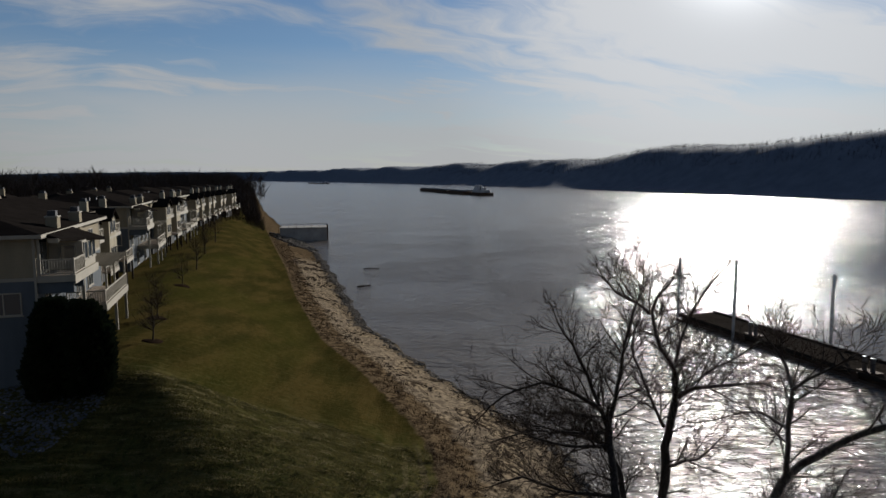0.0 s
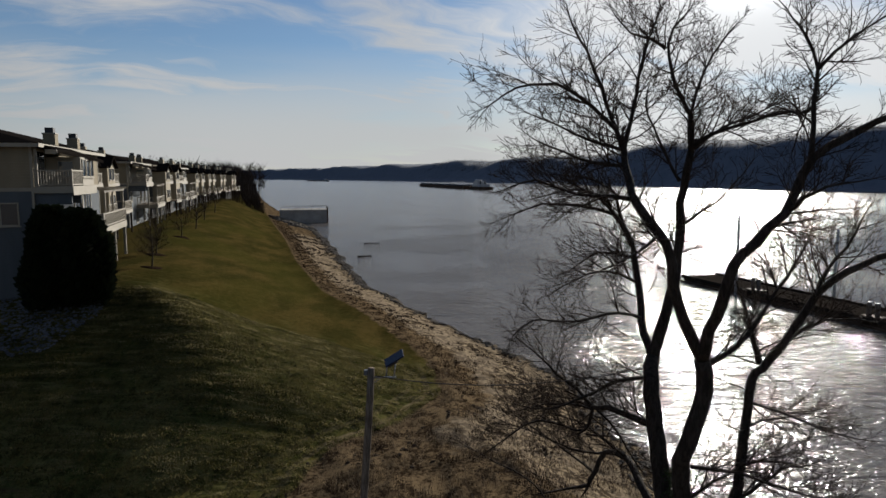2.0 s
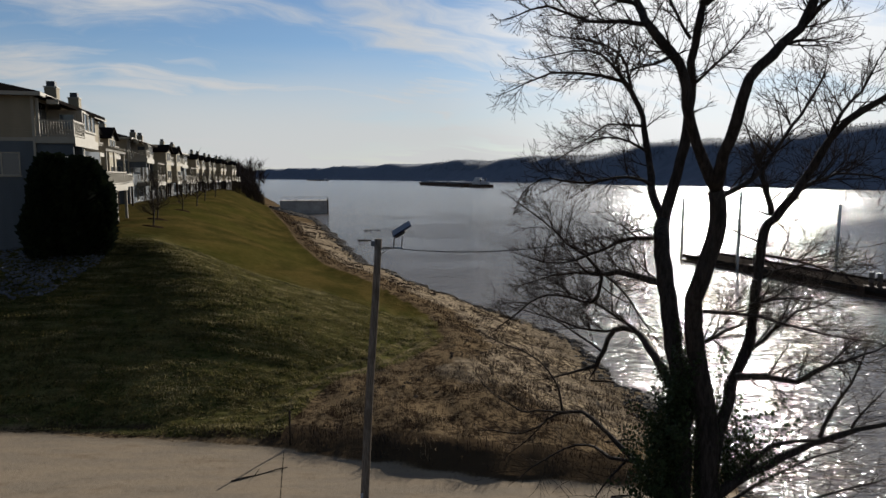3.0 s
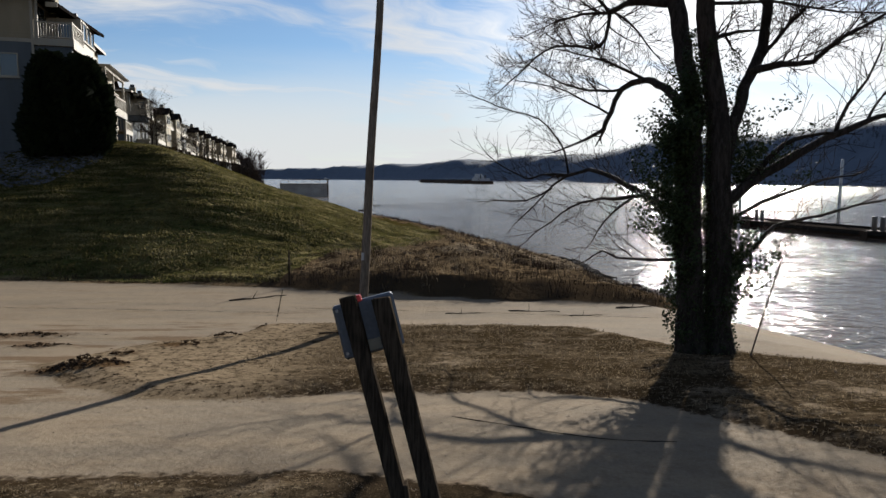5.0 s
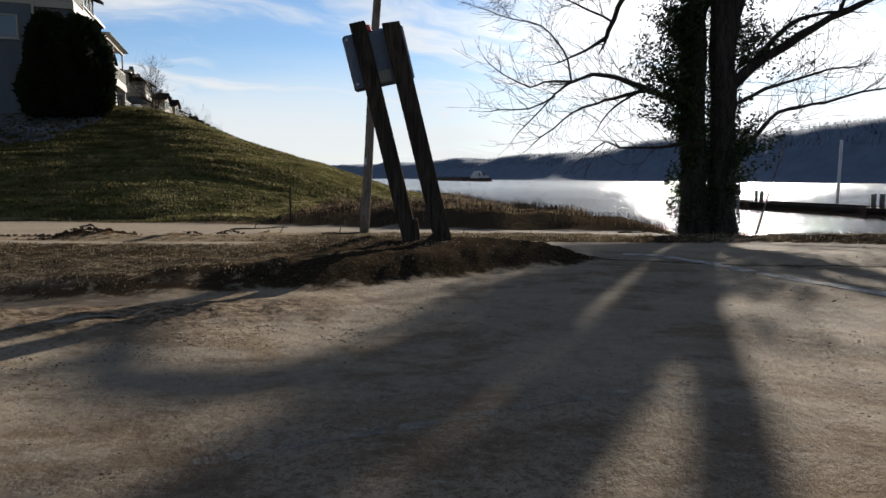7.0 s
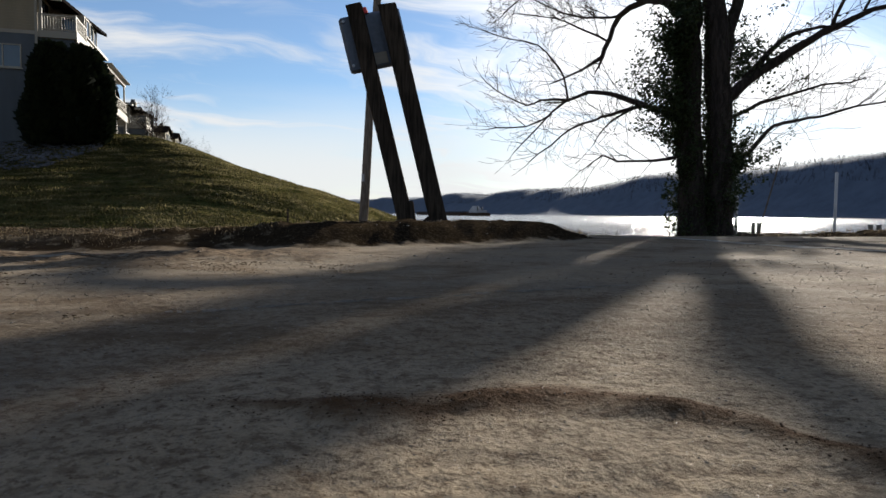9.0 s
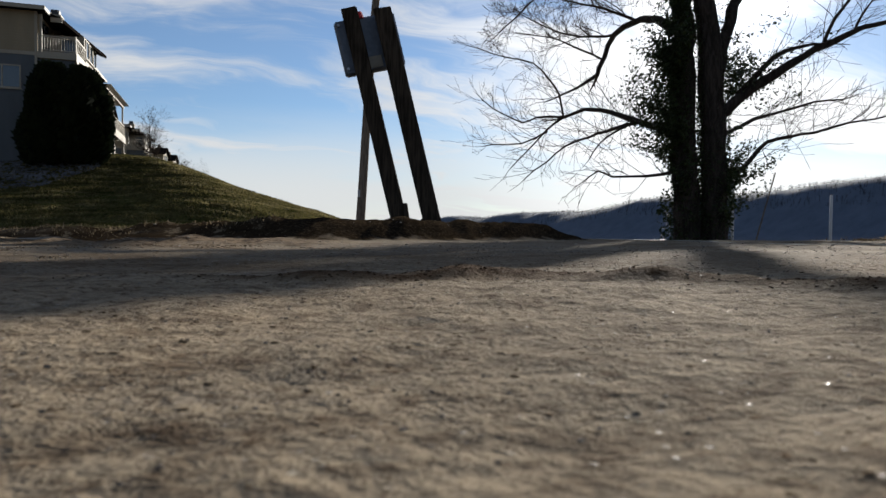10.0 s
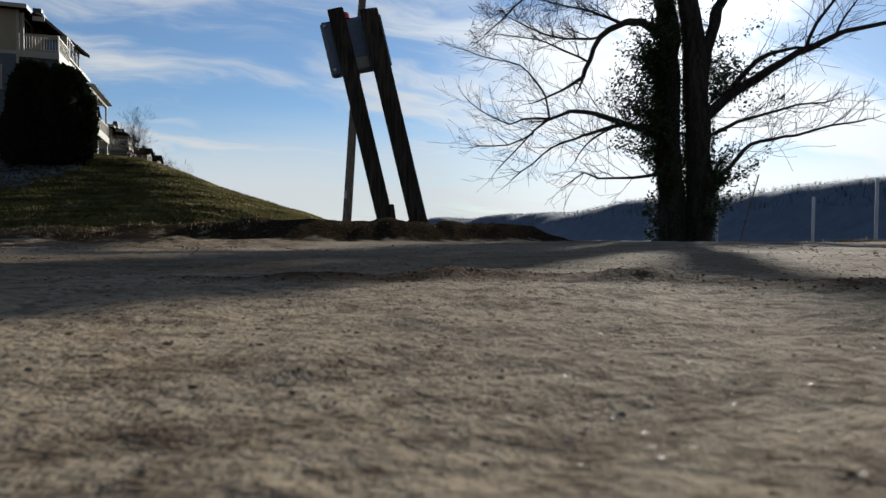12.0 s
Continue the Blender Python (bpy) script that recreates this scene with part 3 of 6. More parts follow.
def leaf_material(name, a, b, rough=0.55, through=0.25):
    m, n = material(name)
    r = n.island()
    c = n.mix(r, rgb(*a), rgb(*b))
    n.surface(c, rough, spec=0.08)
    if through:
        out = [k for k in n.tree.nodes if k.type == "OUTPUT_MATERIAL"][0]
        shader = out.inputs[0].links[0].from_socket
        thin = n.add("ShaderNodeBsdfTranslucent", Color=c)
        n.put(n.add("ShaderNodeMixShader", i0=through, i1=shader, i2=thin), out.inputs[0])
    return m


def lawn_blade_material():
    """Winter grass: green blades with combed drifts of straw-coloured and dark ones."""
    m, n = material("lawn_blade")
    p = n.place()
    combed = n.noise(n.scaled(p, 0.28, 1.3, 1.3, radians(6)), 1.9, 5, 0.65)
    c = n.mix(n.island(), rgb(0.042, 0.043, 0.013), rgb(0.106, 0.085, 0.036))
    c = n.mix(n.smooth(combed, 0.52, 0.64, 0.0, 0.85), c, rgb(0.200, 0.168, 0.082))
    c = n.mix(n.smooth(combed, 0.48, 0.36, 0.0, 0.85), c, rgb(0.012, 0.017, 0.003))
    n.surface(c, 0.7, spec=0.08)
    out = [k for k in n.tree.nodes if k.type == "OUTPUT_MATERIAL"][0]
    shader = out.inputs[0].links[0].from_socket
    n.put(n.add("ShaderNodeMixShader", i0=0.6, i1=shader, i2=n.add("ShaderNodeBsdfTranslucent", Color=c)), out.inputs[0])
    return m


def glass_material(name, tint=(0.03, 0.04, 0.05)):
    m, n = material(name)
    n.surface(rgb(*tint), 0.06, spec=0.8)
    return m


GROUND = ground_material()
RIVER = water_material()
BARK = bark_material("bark", (0.017, 0.0135, 0.011), (0.046, 0.037, 0.030))
TWIG = plain("twig_bark", (0.048, 0.038, 0.031), 0.9, 0.6, 20)
IVY = leaf_material("ivy_leaf", (0.014, 0.022, 0.008), (0.036, 0.046, 0.016), 0.5, 0.06)
CEDAR = leaf_material("evergreen_leaf", (0.006, 0.009, 0.005), (0.019, 0.025, 0.011), 0.7, 0.1)
STRAW = leaf_material("dry_grass", (0.07, 0.049, 0.027), (0.27, 0.20, 0.12), 0.8)
TURF = leaf_material("short_turf", (0.034, 0.025, 0.013), (0.250, 0.190, 0.118), 0.85, 0.35)
LAWN = lawn_blade_material()
ROCK = plain("shore_rock", (0.17, 0.15, 0.125), 0.9, 0.5, 3, bump=0.6, dist=0.03)
PEBBLE = plain("pebble", (0.26, 0.22, 0.18), 0.75, 0.5, 40, bump=0.4)
POST = wood_material("weathered_post", (0.022, 0.018, 0.014), (0.062, 0.048, 0.035))
POLEWOOD = wood_material("pole_wood", (0.100, 0.082, 0.065), (0.210, 0.175, 0.140))
GREY_BOX = plain("grey_steel", (0.12, 0.135, 0.16), 0.5, 0.75, 8, 0.4)
RED = plain("red_plastic", (0.65, 0.03, 0.025), 0.4, 0.8, 10)
BLACK = plain("black_plastic", (0.025, 0.025, 0.028), 0.5, 0.7, 10)
PANEL = plain("solar_glass", (0.015, 0.020, 0.045), 0.15, 0.7, 10, bump=0.02)
GALV = plain("galvanised_steel", (0.36, 0.37, 0.38), 0.45, 0.7, 12, 0.8)
BEIGE = siding("beige_siding", (0.235, 0.195, 0.130))
CREAM = siding("cream_siding", (0.29, 0.25, 0.175))
BLUE = siding("blue_grey_siding", (0.095, 0.106, 0.115))
TRIM = plain("white_trim", (0.27, 0.24, 0.185), 0.6, 0.85, 4)
ROOF = plain("dark_shingle", (0.016, 0.0135, 0.012), 0.97, 0.6, 5, bump=0.6, dist=0.02, spec=0.0)
GLASS = glass_material("window_glass")
DECKWOOD = wood_material("deck_boards", (0.16, 0.13, 0.10), (0.30, 0.25, 0.20), "y")
CRACK = plain("joint_dirt", (0.035, 0.028, 0.02), 1.0, 0.6, 10)
DOCKWOOD = wood_material("dock_timber", (0.018, 0.015, 0.012), (0.042, 0.035, 0.029), "y")
CONCRETE = plain("old_concrete", (0.42, 0.40, 0.37), 0.9, 0.6, 1.2, bump=0.4)
RUST = plain("rusty_steel", (0.10, 0.065, 0.045), 0.8, 0.5, 2, 0.3)
WHITE_STEEL = plain("white_steel", (0.42, 0.42, 0.42), 0.5, 0.8, 1)
PAINT = plain("road_paint", (0.42, 0.39, 0.345), 0.9, 0.30, 22, bump=0.3)
# blue-grey: distance haze is put into this base colour
FAR_HAZE = plain("far_haze", (0.112, 0.136, 0.176), 1.0, 0.75, 0.25, spec=0.1)
FARTWIG = plain("far_branches", (0.052, 0.049, 0.052), 1.0, 0.7, 1.0, spec=0.1)

LITTER = leaf_material("leaf_litter", (0.022, 0.014, 0.008), (0.19, 0.130, 0.075), 0.9, 0.0)
FAINT = plain("faint_paint", (0.235, 0.205, 0.165), 0.95, 0.4, 40, bump=0.3)
DRIFT = plain("dark_drift", (0.070, 0.054, 0.040), 0.95, 0.5, 6)
SCRUB = plain("scrub_stems", (0.046, 0.030, 0.021), 0.9, 0.5, 20)
BANKTWIG = plain("bank_branches", (0.085, 0.066, 0.054), 1.0, 0.6, 1.0, spec=0.1)


# ---------------------------------------------------------------- ground, water, far banks
def ground():
    nu, nv = 570, 610
    x = 0.13 * np.sinh(np.linspace(-10.57, 10.17, nu)) - 0.3
    y = 0.16 * np.sinh(np.linspace(-8.24, 10.63, nv)) - 0.08
    gx, gy = np.meshgrid(x, y)
    fx, fy = gx.ravel(), gy.ravel()
    z = height(fx, fy)
    mesh = bpy.data.meshes.new("ground")
    co = np.stack([fx, fy, z], 1)
    i = np.arange((nv - 1) * (nu - 1))
    r, c = i // (nu - 1), i % (nu - 1)
    quad = np.stack([r * nu + c, r * nu + c + 1, (r + 1) * nu + c + 1, (r + 1) * nu + c], 1)
    mesh.vertices.add(len(co))
    mesh.vertices.foreach_set("co", co.ravel())
    mesh.loops.add(quad.size)
    mesh.loops.foreach_set("vertex_index", quad.ravel())
    mesh.polygons.add(len(quad))
    mesh.polygons.foreach_set("loop_start", np.arange(len(quad)) * 4)
    mesh.polygons.foreach_set("loop_total", np.full(len(quad), 4))
    mesh.polygons.foreach_set("use_smooth", np.ones(len(quad), bool))
    a, b = island(fx, fy)
    # litter marks the strip along the cut bank where shade is painted in
    fields = {"turf": np.maximum(a, b), "paved": paved(fx, fy), "lawn": np.minimum(lawn_edge(fy) - fx, fy - drive_far(fx) - np.interp(fx, [-9, -5, -2], [0.25, 0.6, 0.9])),
              "beach": np.minimum((150 - fy) * 0.12, np.minimum(fx - lawn_x(fy) - 2.6, (fy - 25.5) * 0.35 + 0.25 * (fx - 4))), "shore": z - WATER, "litter": np.interp(fx, [-12, -7, -4, 4], [0.35, 0.45, 0.95, 1.1]) - np.abs(fy - drive_far(fx) - 0.65 - 0.35 * lump(fx, fy, 1.5, 23)) + np.where(fx > 6.5, -1, 0),
              "spill": spill(fx, fy), "heap": heap(fx, fy),
              "silt": 0.32 - np.maximum(-0.45 - fx, 0) * 1.2 - np.maximum(fx - 0.42, 0) * 1.5 - np.abs(fy - ridge_y(fx) - 0.025 * lump(fx, fy, 0.2, 21)) * 3.4}
    for name, values in fields.items():
        mesh.attributes.new(name, "FLOAT", "POINT").data.foreach_set("value", values.astype(np.float32))
    mesh.update()
    ob = part_mesh("ground", mesh, GROUND)
    tagged(ob, "ground of lawn, silted concrete drives and sandy shore", "ground", kind="structure")


def river():
    bm = bmesh.new()
    vs = [bm.verts.new(p) for p in ((-4200, -400, WATER), (2500, -400, WATER), (2500, 4900, WATER), (-4200, 4900, WATER))]
    bm.faces.new(vs)
    tagged(part("water", bm, RIVER), "wide rippled grey river glittering in low sun", "river", kind="structure")


def bank_x(y):
    """The shoreline of the far bank, from the river's right side to where it closes the view."""
    return np.interp(y, [-500, 200, 494, 582, 732, 984, 1326, 1870, 2788, 3722, 4600], [560, 410, 328, 303, 257, 179, 73, -134, -529, -1099, -4000])


def far_hills():
    ys = np.concatenate([np.linspace(-500, 1500, 220), np.linspace(1510, 4600, 150)])
    prof = np.linspace(0, 1, 26)
    verts, faces = [], []
    for y in ys:
        x0 = float(bank_x(y))
        top = float(np.interp(y, [-500, 300, 560, 800, 1000, 1150, 1500, 2000, 2600, 3200, 3800, 4600], [52, 54, 55, 51, 49, 40, 42, 44, 46, 50, 46, 46]))
        top *= 1 + 0.10 * float(lump(y, 0.0, 160, 31)) + 0.05 * float(lump(y, 0.0, 55, 32))
        for p in prof:
            d = p * 260
            s = float(sstep(0.0, 0.42, p))
            zz = WATER - 0.5 + 1.5 * min(p * 60, 1) + (top - WATER) * s * (1 + 0.06 * float(lump(x0 + d, y, 60, 33)))
            zz += 0.9 * float(lump(x0 + d, y, 9, 34)) * min(p * 12, 1)
            verts.append((x0 + d, y, zz))
    k = len(prof)
    for i in range(len(ys) - 1):
        for j in range(k - 1):
            faces.append((i * k + j, i * k + j + 1, (i + 1) * k + j + 1, (i + 1) * k + j))
    mesh = bpy.data.meshes.new("far_hills")
    mesh.from_pydata(verts, [], faces)
    tagged(part_mesh("far_hills", mesh, FAR_HAZE, smooth=True), "long wooded river bluff tinted blue-grey for distance haze", "hills", kind="structure")


def bare_wood(name, spots, label, rng, blades=9, material=FARTWIG):
    """Leafless woods seen from afar: each tree is a tapering stem with a spread of thin branches."""
    verts, faces = [], []

    def sliver(p, q, t, w):
        for turn in (w, w + 1.57):
            i = len(verts)
            dx, dy = math.cos(turn) * t, math.sin(turn) * t
            verts.extend([(p[0] - dx, p[1] - dy, p[2]), (p[0] + dx, p[1] + dy, p[2]), q])
            faces.append((i, i + 1, i + 2))
    for x, y, z, h in spots:
        sliver((x, y, z - 0.5), (x + rng.uniform(-0.10, 0.10) * h, y, z + h * rng.uniform(0.6, 1.0)), h * 0.009, rng.uniform(0, 3))
        for b in range(blades):
            w = rng.uniform(0, 2 * math.pi)
            f = rng.uniform(0.02, 0.78)
            out = h * rng.uniform(0.10, 0.34)
            sliver((x, y, z + h * f), (x + math.cos(w) * out, y + math.sin(w) * out, z + h * min(f + rng.uniform(0.10, 0.38), 1.02)), h * 0.011 * rng.uniform(0.6, 1.4), w + 1.57)
    mesh = bpy.data.meshes.new(name)
    mesh.from_pydata(verts, [], faces)
    return tagged(part_mesh(name, mesh, material), label, "woods", kind="stuff")


ground()
river()
far_hills()
rng = random.Random(4)
spots = []
for k in range(6500):
    y = 300 + 1500 * rng.random() ** 1.5
    p = rng.uniform(0.22, 0.62)
    x0 = float(bank_x(y)) + p * 260
    top = float(np.interp(y, [300, 560, 800, 1000, 1150, 1500, 2000], [54, 55, 51, 49, 40, 42, 44]))
    top *= 1 + 0.10 * float(lump(y, 0.0, 160, 31)) + 0.05 * float(lump(y, 0.0, 55, 32))
    z = WATER + (top - WATER) * float(sstep(0.0, 0.42, p)) * 0.97
    spots.append((x0, y, z, rng.uniform(4.5, 8)))
bare_wood("far_woods", spots, "leafless woods along the crest of the bluff", rng, 14)
spots = []
for k in range(2000):
    y = 214 + 426 * rng.random() ** 1.4
    deep = rng.random() ** 1.3
    x = float(lawn_x(y)) - 1.0 - 110 * deep
    if y < 236 and x < float(lawn_x(y)) - 14:
        continue
    spots.append((x, y, ground_at(x, y) - 0.4, rng.uniform(0.55, 1.0) * (5 + min(60 * deep, 1) * 4 + min(max(y - 240, 0) * 0.06, 8))))
for k in range(1100):
    spots.append((rng.uniform(-420, -105), rng.uniform(230, 420), 4.0, rng.uniform(13, 18)))
bare_wood("bank_woods", spots, "dark leafless trees beyond the row of houses", rng, 28, BANKTWIG)

# ---------------------------------------------------------------- the big riverside tree
# radius at the foot and at the tip and the line of each stem and main limb
tree_lines = []


def limb(thick, thin, *line):
    tree_lines.append((thick, thin, line))


limb(0.215, 0.150, (4.42, 12.00, -0.20), (4.34, 12.02, 0.72), (4.28, 12.10, 2.68), (4.27, 12.20, 4.20), (4.43, 12.50, 4.78), (4.32, 12.80, 5.71), (4.27, 13.10, 6.57), (4.22, 13.50, 7.68), (4.43, 14.00, 8.02))
limb(0.180, 0.135, (4.95, 12.00, -0.20), (4.84, 12.00, 0.72), (4.78, 12.00, 2.67), (4.71, 12.00, 3.94), (4.65, 12.00, 4.68), (4.37, 11.90, 5.94), (4.25, 11.70, 6.79), (4.31, 11.50, 7.23), (4.50, 11.40, 8.19), (4.41, 11.33, 8.77))
limb(0.100, 0.050, (4.43, 14.00, 8.02), (4.29, 14.30, 8.56), (4.31, 14.80, 9.47), (4.10, 14.90, 10.55), (3.75, 14.85, 11.06))
limb(0.045, 0.012, (3.75, 14.85, 11.06), (2.97, 15.00, 11.24), (2.19, 15.10, 11.28), (1.40, 15.30, 10.97))
limb(0.040, 0.012, (3.79, 14.85, 11.04), (3.44, 14.60, 11.33), (3.11, 14.40, 11.58), (2.47, 14.20, 11.59), (1.80, 14.00, 11.43))
limb(0.040, 0.012, (3.93, 14.90, 10.91), (3.63, 14.70, 11.59), (2.99, 14.60, 11.88), (2.18, 14.40, 11.93))
limb(0.035, 0.010, (4.30, 14.80, 9.53), (3.58, 14.60, 9.83), (2.85, 14.30, 9.73), (2.29, 14.20, 9.41))
limb(0.035, 0.010, (4.19, 14.85, 10.10), (3.52, 15.30, 10.17), (2.94, 15.60, 9.73))
limb(0.040, 0.010, (4.25, 14.40, 8.83), (3.72, 14.20, 8.99), (2.78, 13.90, 8.89), (1.77, 13.60, 8.95), (1.39, 13.50, 8.68))
limb(0.055, 0.012, (4.42, 13.80, 7.71), (3.77, 13.50, 7.77), (3.02, 13.20, 7.60), (2.11, 13.00, 7.31), (1.48, 12.80, 7.43))
limb(0.125, 0.075, (4.43, 14.00, 8.02), (4.61, 14.00, 8.77), (4.78, 14.00, 9.63), (4.89, 14.00, 10.60), (4.90, 14.00, 11.34), (4.97, 13.95, 11.96), (5.05, 13.93, 12.37))
limb(0.060, 0.020, (5.05, 13.93, 12.37), (4.98, 13.80, 13.14), (4.56, 13.60, 13.66), (4.34, 13.40, 14.45), (4.49, 13.30, 14.86))
limb(0.050, 0.016, (5.04, 13.93, 12.26), (5.03, 14.00, 13.12), (5.20, 14.10, 13.65), (5.55, 14.30, 14.35), (5.99, 14.40, 14.94))
limb(0.055, 0.015, (5.07, 13.90, 12.49), (5.37, 13.70, 12.72), (5.75, 13.40, 12.87), (6.20, 13.10, 13.04), (6.54, 12.90, 13.05))
limb(0.040, 0.012, (5.12, 13.90, 12.46), (5.76, 14.20, 12.87), (6.57, 14.50, 13.18), (7.26, 14.70, 13.54))
limb(0.040, 0.012, (4.84, 13.95, 11.80), (4.70, 14.10, 12.13), (4.41, 14.40, 12.91), (4.26, 14.50, 13.40), (4.38, 14.60, 13.90))
limb(0.035, 0.014, (4.98, 14.00, 10.91), (5.21, 13.60, 11.21), (5.36, 13.30, 11.39), (5.70, 13.20, 11.81))
limb(0.040, 0.012, (4.31, 13.45, 14.36), (4.05, 13.60, 14.59), (3.70, 13.80, 14.73), (3.43, 13.90, 15.10))
limb(0.100, 0.060, (4.41, 11.33, 8.77), (3.97, 11.10, 9.55), (3.76, 10.95, 10.16), (3.62, 11.00, 10.78), (3.19, 11.27, 11.44), (3.28, 12.30, 12.11), (3.27, 12.50, 12.36))
limb(0.050, 0.016, (3.27, 12.50, 12.36), (3.06, 12.40, 12.90), (2.80, 12.30, 13.48), (2.48, 12.10, 14.08), (2.25, 12.00, 14.45))
limb(0.050, 0.016, (3.28, 12.50, 12.32), (3.41, 12.60, 12.87), (3.62, 12.80, 13.68), (3.77, 13.00, 14.28), (4.06, 13.20, 14.93))
limb(0.045, 0.012, (3.10, 12.40, 12.76), (2.58, 12.10, 13.15), (1.94, 11.80, 13.47), (1.19, 11.40, 13.36), (0.83, 11.20, 13.10))
limb(0.035, 0.010, (3.13, 12.20, 12.38), (2.48, 11.80, 12.53), (1.90, 11.50, 12.75), (1.44, 11.30, 12.90))
limb(0.045, 0.012, (3.14, 11.40, 11.52), (2.73, 11.40, 11.59), (2.23, 11.50, 11.59), (1.53, 11.50, 11.84), (1.06, 11.50, 11.71))
limb(0.040, 0.012, (3.28, 12.30, 12.08), (2.62, 12.10, 12.14), (2.08, 11.90, 12.32), (1.57, 11.80, 12.54))
limb(0.035, 0.010, (3.55, 11.10, 10.95), (3.22, 10.70, 10.81), (2.78, 10.30, 10.66), (2.36, 10.00, 10.53))
limb(0.105, 0.050, (4.41, 11.33, 8.77), (4.40, 11.00, 9.35), (4.42, 10.70, 9.83), (4.56, 10.57, 10.49), (4.88, 10.60, 10.88), (5.35, 10.70, 11.29), (5.70, 10.80, 11.93), (6.07, 10.85, 12.34), (6.90, 10.95, 12.73), (7.67, 11.00, 13.00))
limb(0.050, 0.016, (5.82, 10.83, 12.10), (5.86, 10.90, 13.01), (5.93, 11.00, 13.62), (5.80, 11.10, 14.08), (5.56, 11.10, 14.40))
limb(0.035, 0.012, (5.94, 11.00, 13.58), (6.09, 10.80, 13.82), (6.35, 10.60, 14.09), (6.65, 10.50, 14.29))
limb(0.040, 0.012, (5.83, 10.90, 12.97), (5.85, 11.30, 12.91), (5.70, 11.60, 12.99), (5.27, 11.90, 12.81))
limb(0.040, 0.014, (5.41, 10.70, 11.33), (5.53, 10.40, 11.57), (5.72, 10.20, 11.72), (6.05, 10.00, 11.81))
limb(0.030, 0.020, (4.95, 10.60, 11.00), (5.37, 10.80, 11.12), (5.67, 10.90, 11.17))
limb(0.060, 0.014, (4.43, 11.35, 8.65), (4.87, 11.50, 8.80), (5.38, 11.70, 9.13), (5.79, 11.90, 9.66), (6.15, 12.00, 10.09), (6.66, 12.20, 10.85))
limb(0.125, 0.055, (4.85, 12.00, 3.10), (4.88, 12.00, 3.94), (5.01, 12.05, 4.52), (5.16, 12.10, 4.90), (5.23, 12.25, 5.15), (5.58, 12.40, 5.68), (5.79, 12.65, 6.81), (6.01, 12.85, 7.94), (6.11, 12.70, 8.20), (6.56, 12.55, 8.93), (6.94, 12.43, 9.68), (7.13, 12.20, 10.01), (7.68, 11.90, 10.43), (8.28, 11.60, 10.66))
limb(0.060, 0.030, (6.11, 12.80, 8.25), (5.93, 12.90, 9.00), (5.84, 13.00, 9.49))
limb(0.035, 0.012, (5.91, 12.85, 6.97), (6.11, 12.60, 7.18), (6.72, 12.30, 7.41))
limb(0.030, 0.010, (5.95, 12.80, 7.49), (6.39, 12.40, 7.43), (6.95, 12.00, 7.24), (7.42, 11.70, 7.18))
limb(0.045, 0.012, (6.33, 12.60, 8.63), (6.97, 12.90, 8.89), (7.74, 13.20, 9.06), (8.84, 13.50, 8.91))
limb(0.045, 0.014, (6.92, 12.40, 9.68), (7.16, 12.50, 10.19), (7.58, 12.60, 10.57), (7.89, 12.70, 11.15))
limb(0.085, 0.050, (4.18, 13.30, 6.87), (3.77, 13.60, 6.94), (3.45, 13.90, 6.99), (3.19, 14.20, 6.90))
limb(0.045, 0.012, (3.19, 14.20, 6.90), (3.19, 14.30, 6.65), (3.09, 14.50, 6.25), (2.40, 14.80, 6.34), (1.93, 15.00, 6.25), (1.38, 15.20, 5.76), (1.07, 15.30, 5.49))
limb(0.040, 0.012, (3.19, 14.20, 6.90), (2.89, 14.30, 7.29), (2.44, 14.40, 7.58), (2.19, 14.50, 7.87), (1.49, 14.80, 8.39))
limb(0.035, 0.010, (3.19, 14.20, 6.88), (2.68, 14.40, 6.91), (2.17, 14.60, 6.82), (1.64, 14.80, 6.60))
limb(0.030, 0.010, (3.27, 14.10, 6.88), (3.58, 13.90, 6.60), (3.83, 13.70, 6.18), (4.06, 13.50, 5.82))
limb(0.100, 0.050, (4.34, 12.84, 4.82), (4.20, 13.40, 5.20), (4.09, 14.60, 5.58), (3.76, 15.20, 5.45), (3.55, 15.30, 4.96), (3.39, 15.40, 4.54))
limb(0.050, 0.012, (3.39, 15.40, 4.54), (2.98, 15.70, 4.31), (2.27, 16.00, 4.02))
limb(0.040, 0.012, (4.09, 14.60, 5.58), (3.65, 14.90, 5.89), (3.08, 15.30, 6.18), (2.29, 15.40, 6.37))
limb(0.035, 0.010, (3.76, 15.20, 5.45), (3.22, 15.30, 5.42), (2.47, 15.60, 5.63), (1.68, 15.90, 6.12))
limb(0.030, 0.010, (3.55, 15.30, 4.87), (3.02, 15.60, 5.23), (2.38, 15.90, 5.58), (1.58, 16.20, 5.77))
limb(0.085, 0.035, (4.24, 12.28, 2.73), (4.06, 12.70, 2.88), (3.69, 13.40, 3.16), (3.36, 13.96, 3.41), (2.99, 14.80, 3.62), (2.56, 15.10, 3.50))
limb(0.032, 0.010, (2.56, 15.10, 3.50), (2.23, 15.30, 3.25), (1.80, 15.30, 2.77), (1.39, 15.50, 2.36))
limb(0.028, 0.009, (2.56, 15.10, 3.50), (1.95, 15.20, 3.52), (1.64, 15.40, 3.42), (0.98, 15.60, 3.79), (0.61, 15.80, 4.16))
limb(0.025, 0.009, (2.23, 15.30, 3.21), (1.63, 15.30, 2.91), (0.98, 15.50, 2.92), (0.72, 15.60, 2.88))
limb(0.028, 0.009, (2.56, 15.10, 3.54), (2.48, 15.20, 4.03), (2.26, 15.30, 4.44), (1.89, 15.30, 4.80), (1.25, 15.60, 5.01), (0.45, 15.90, 5.35))
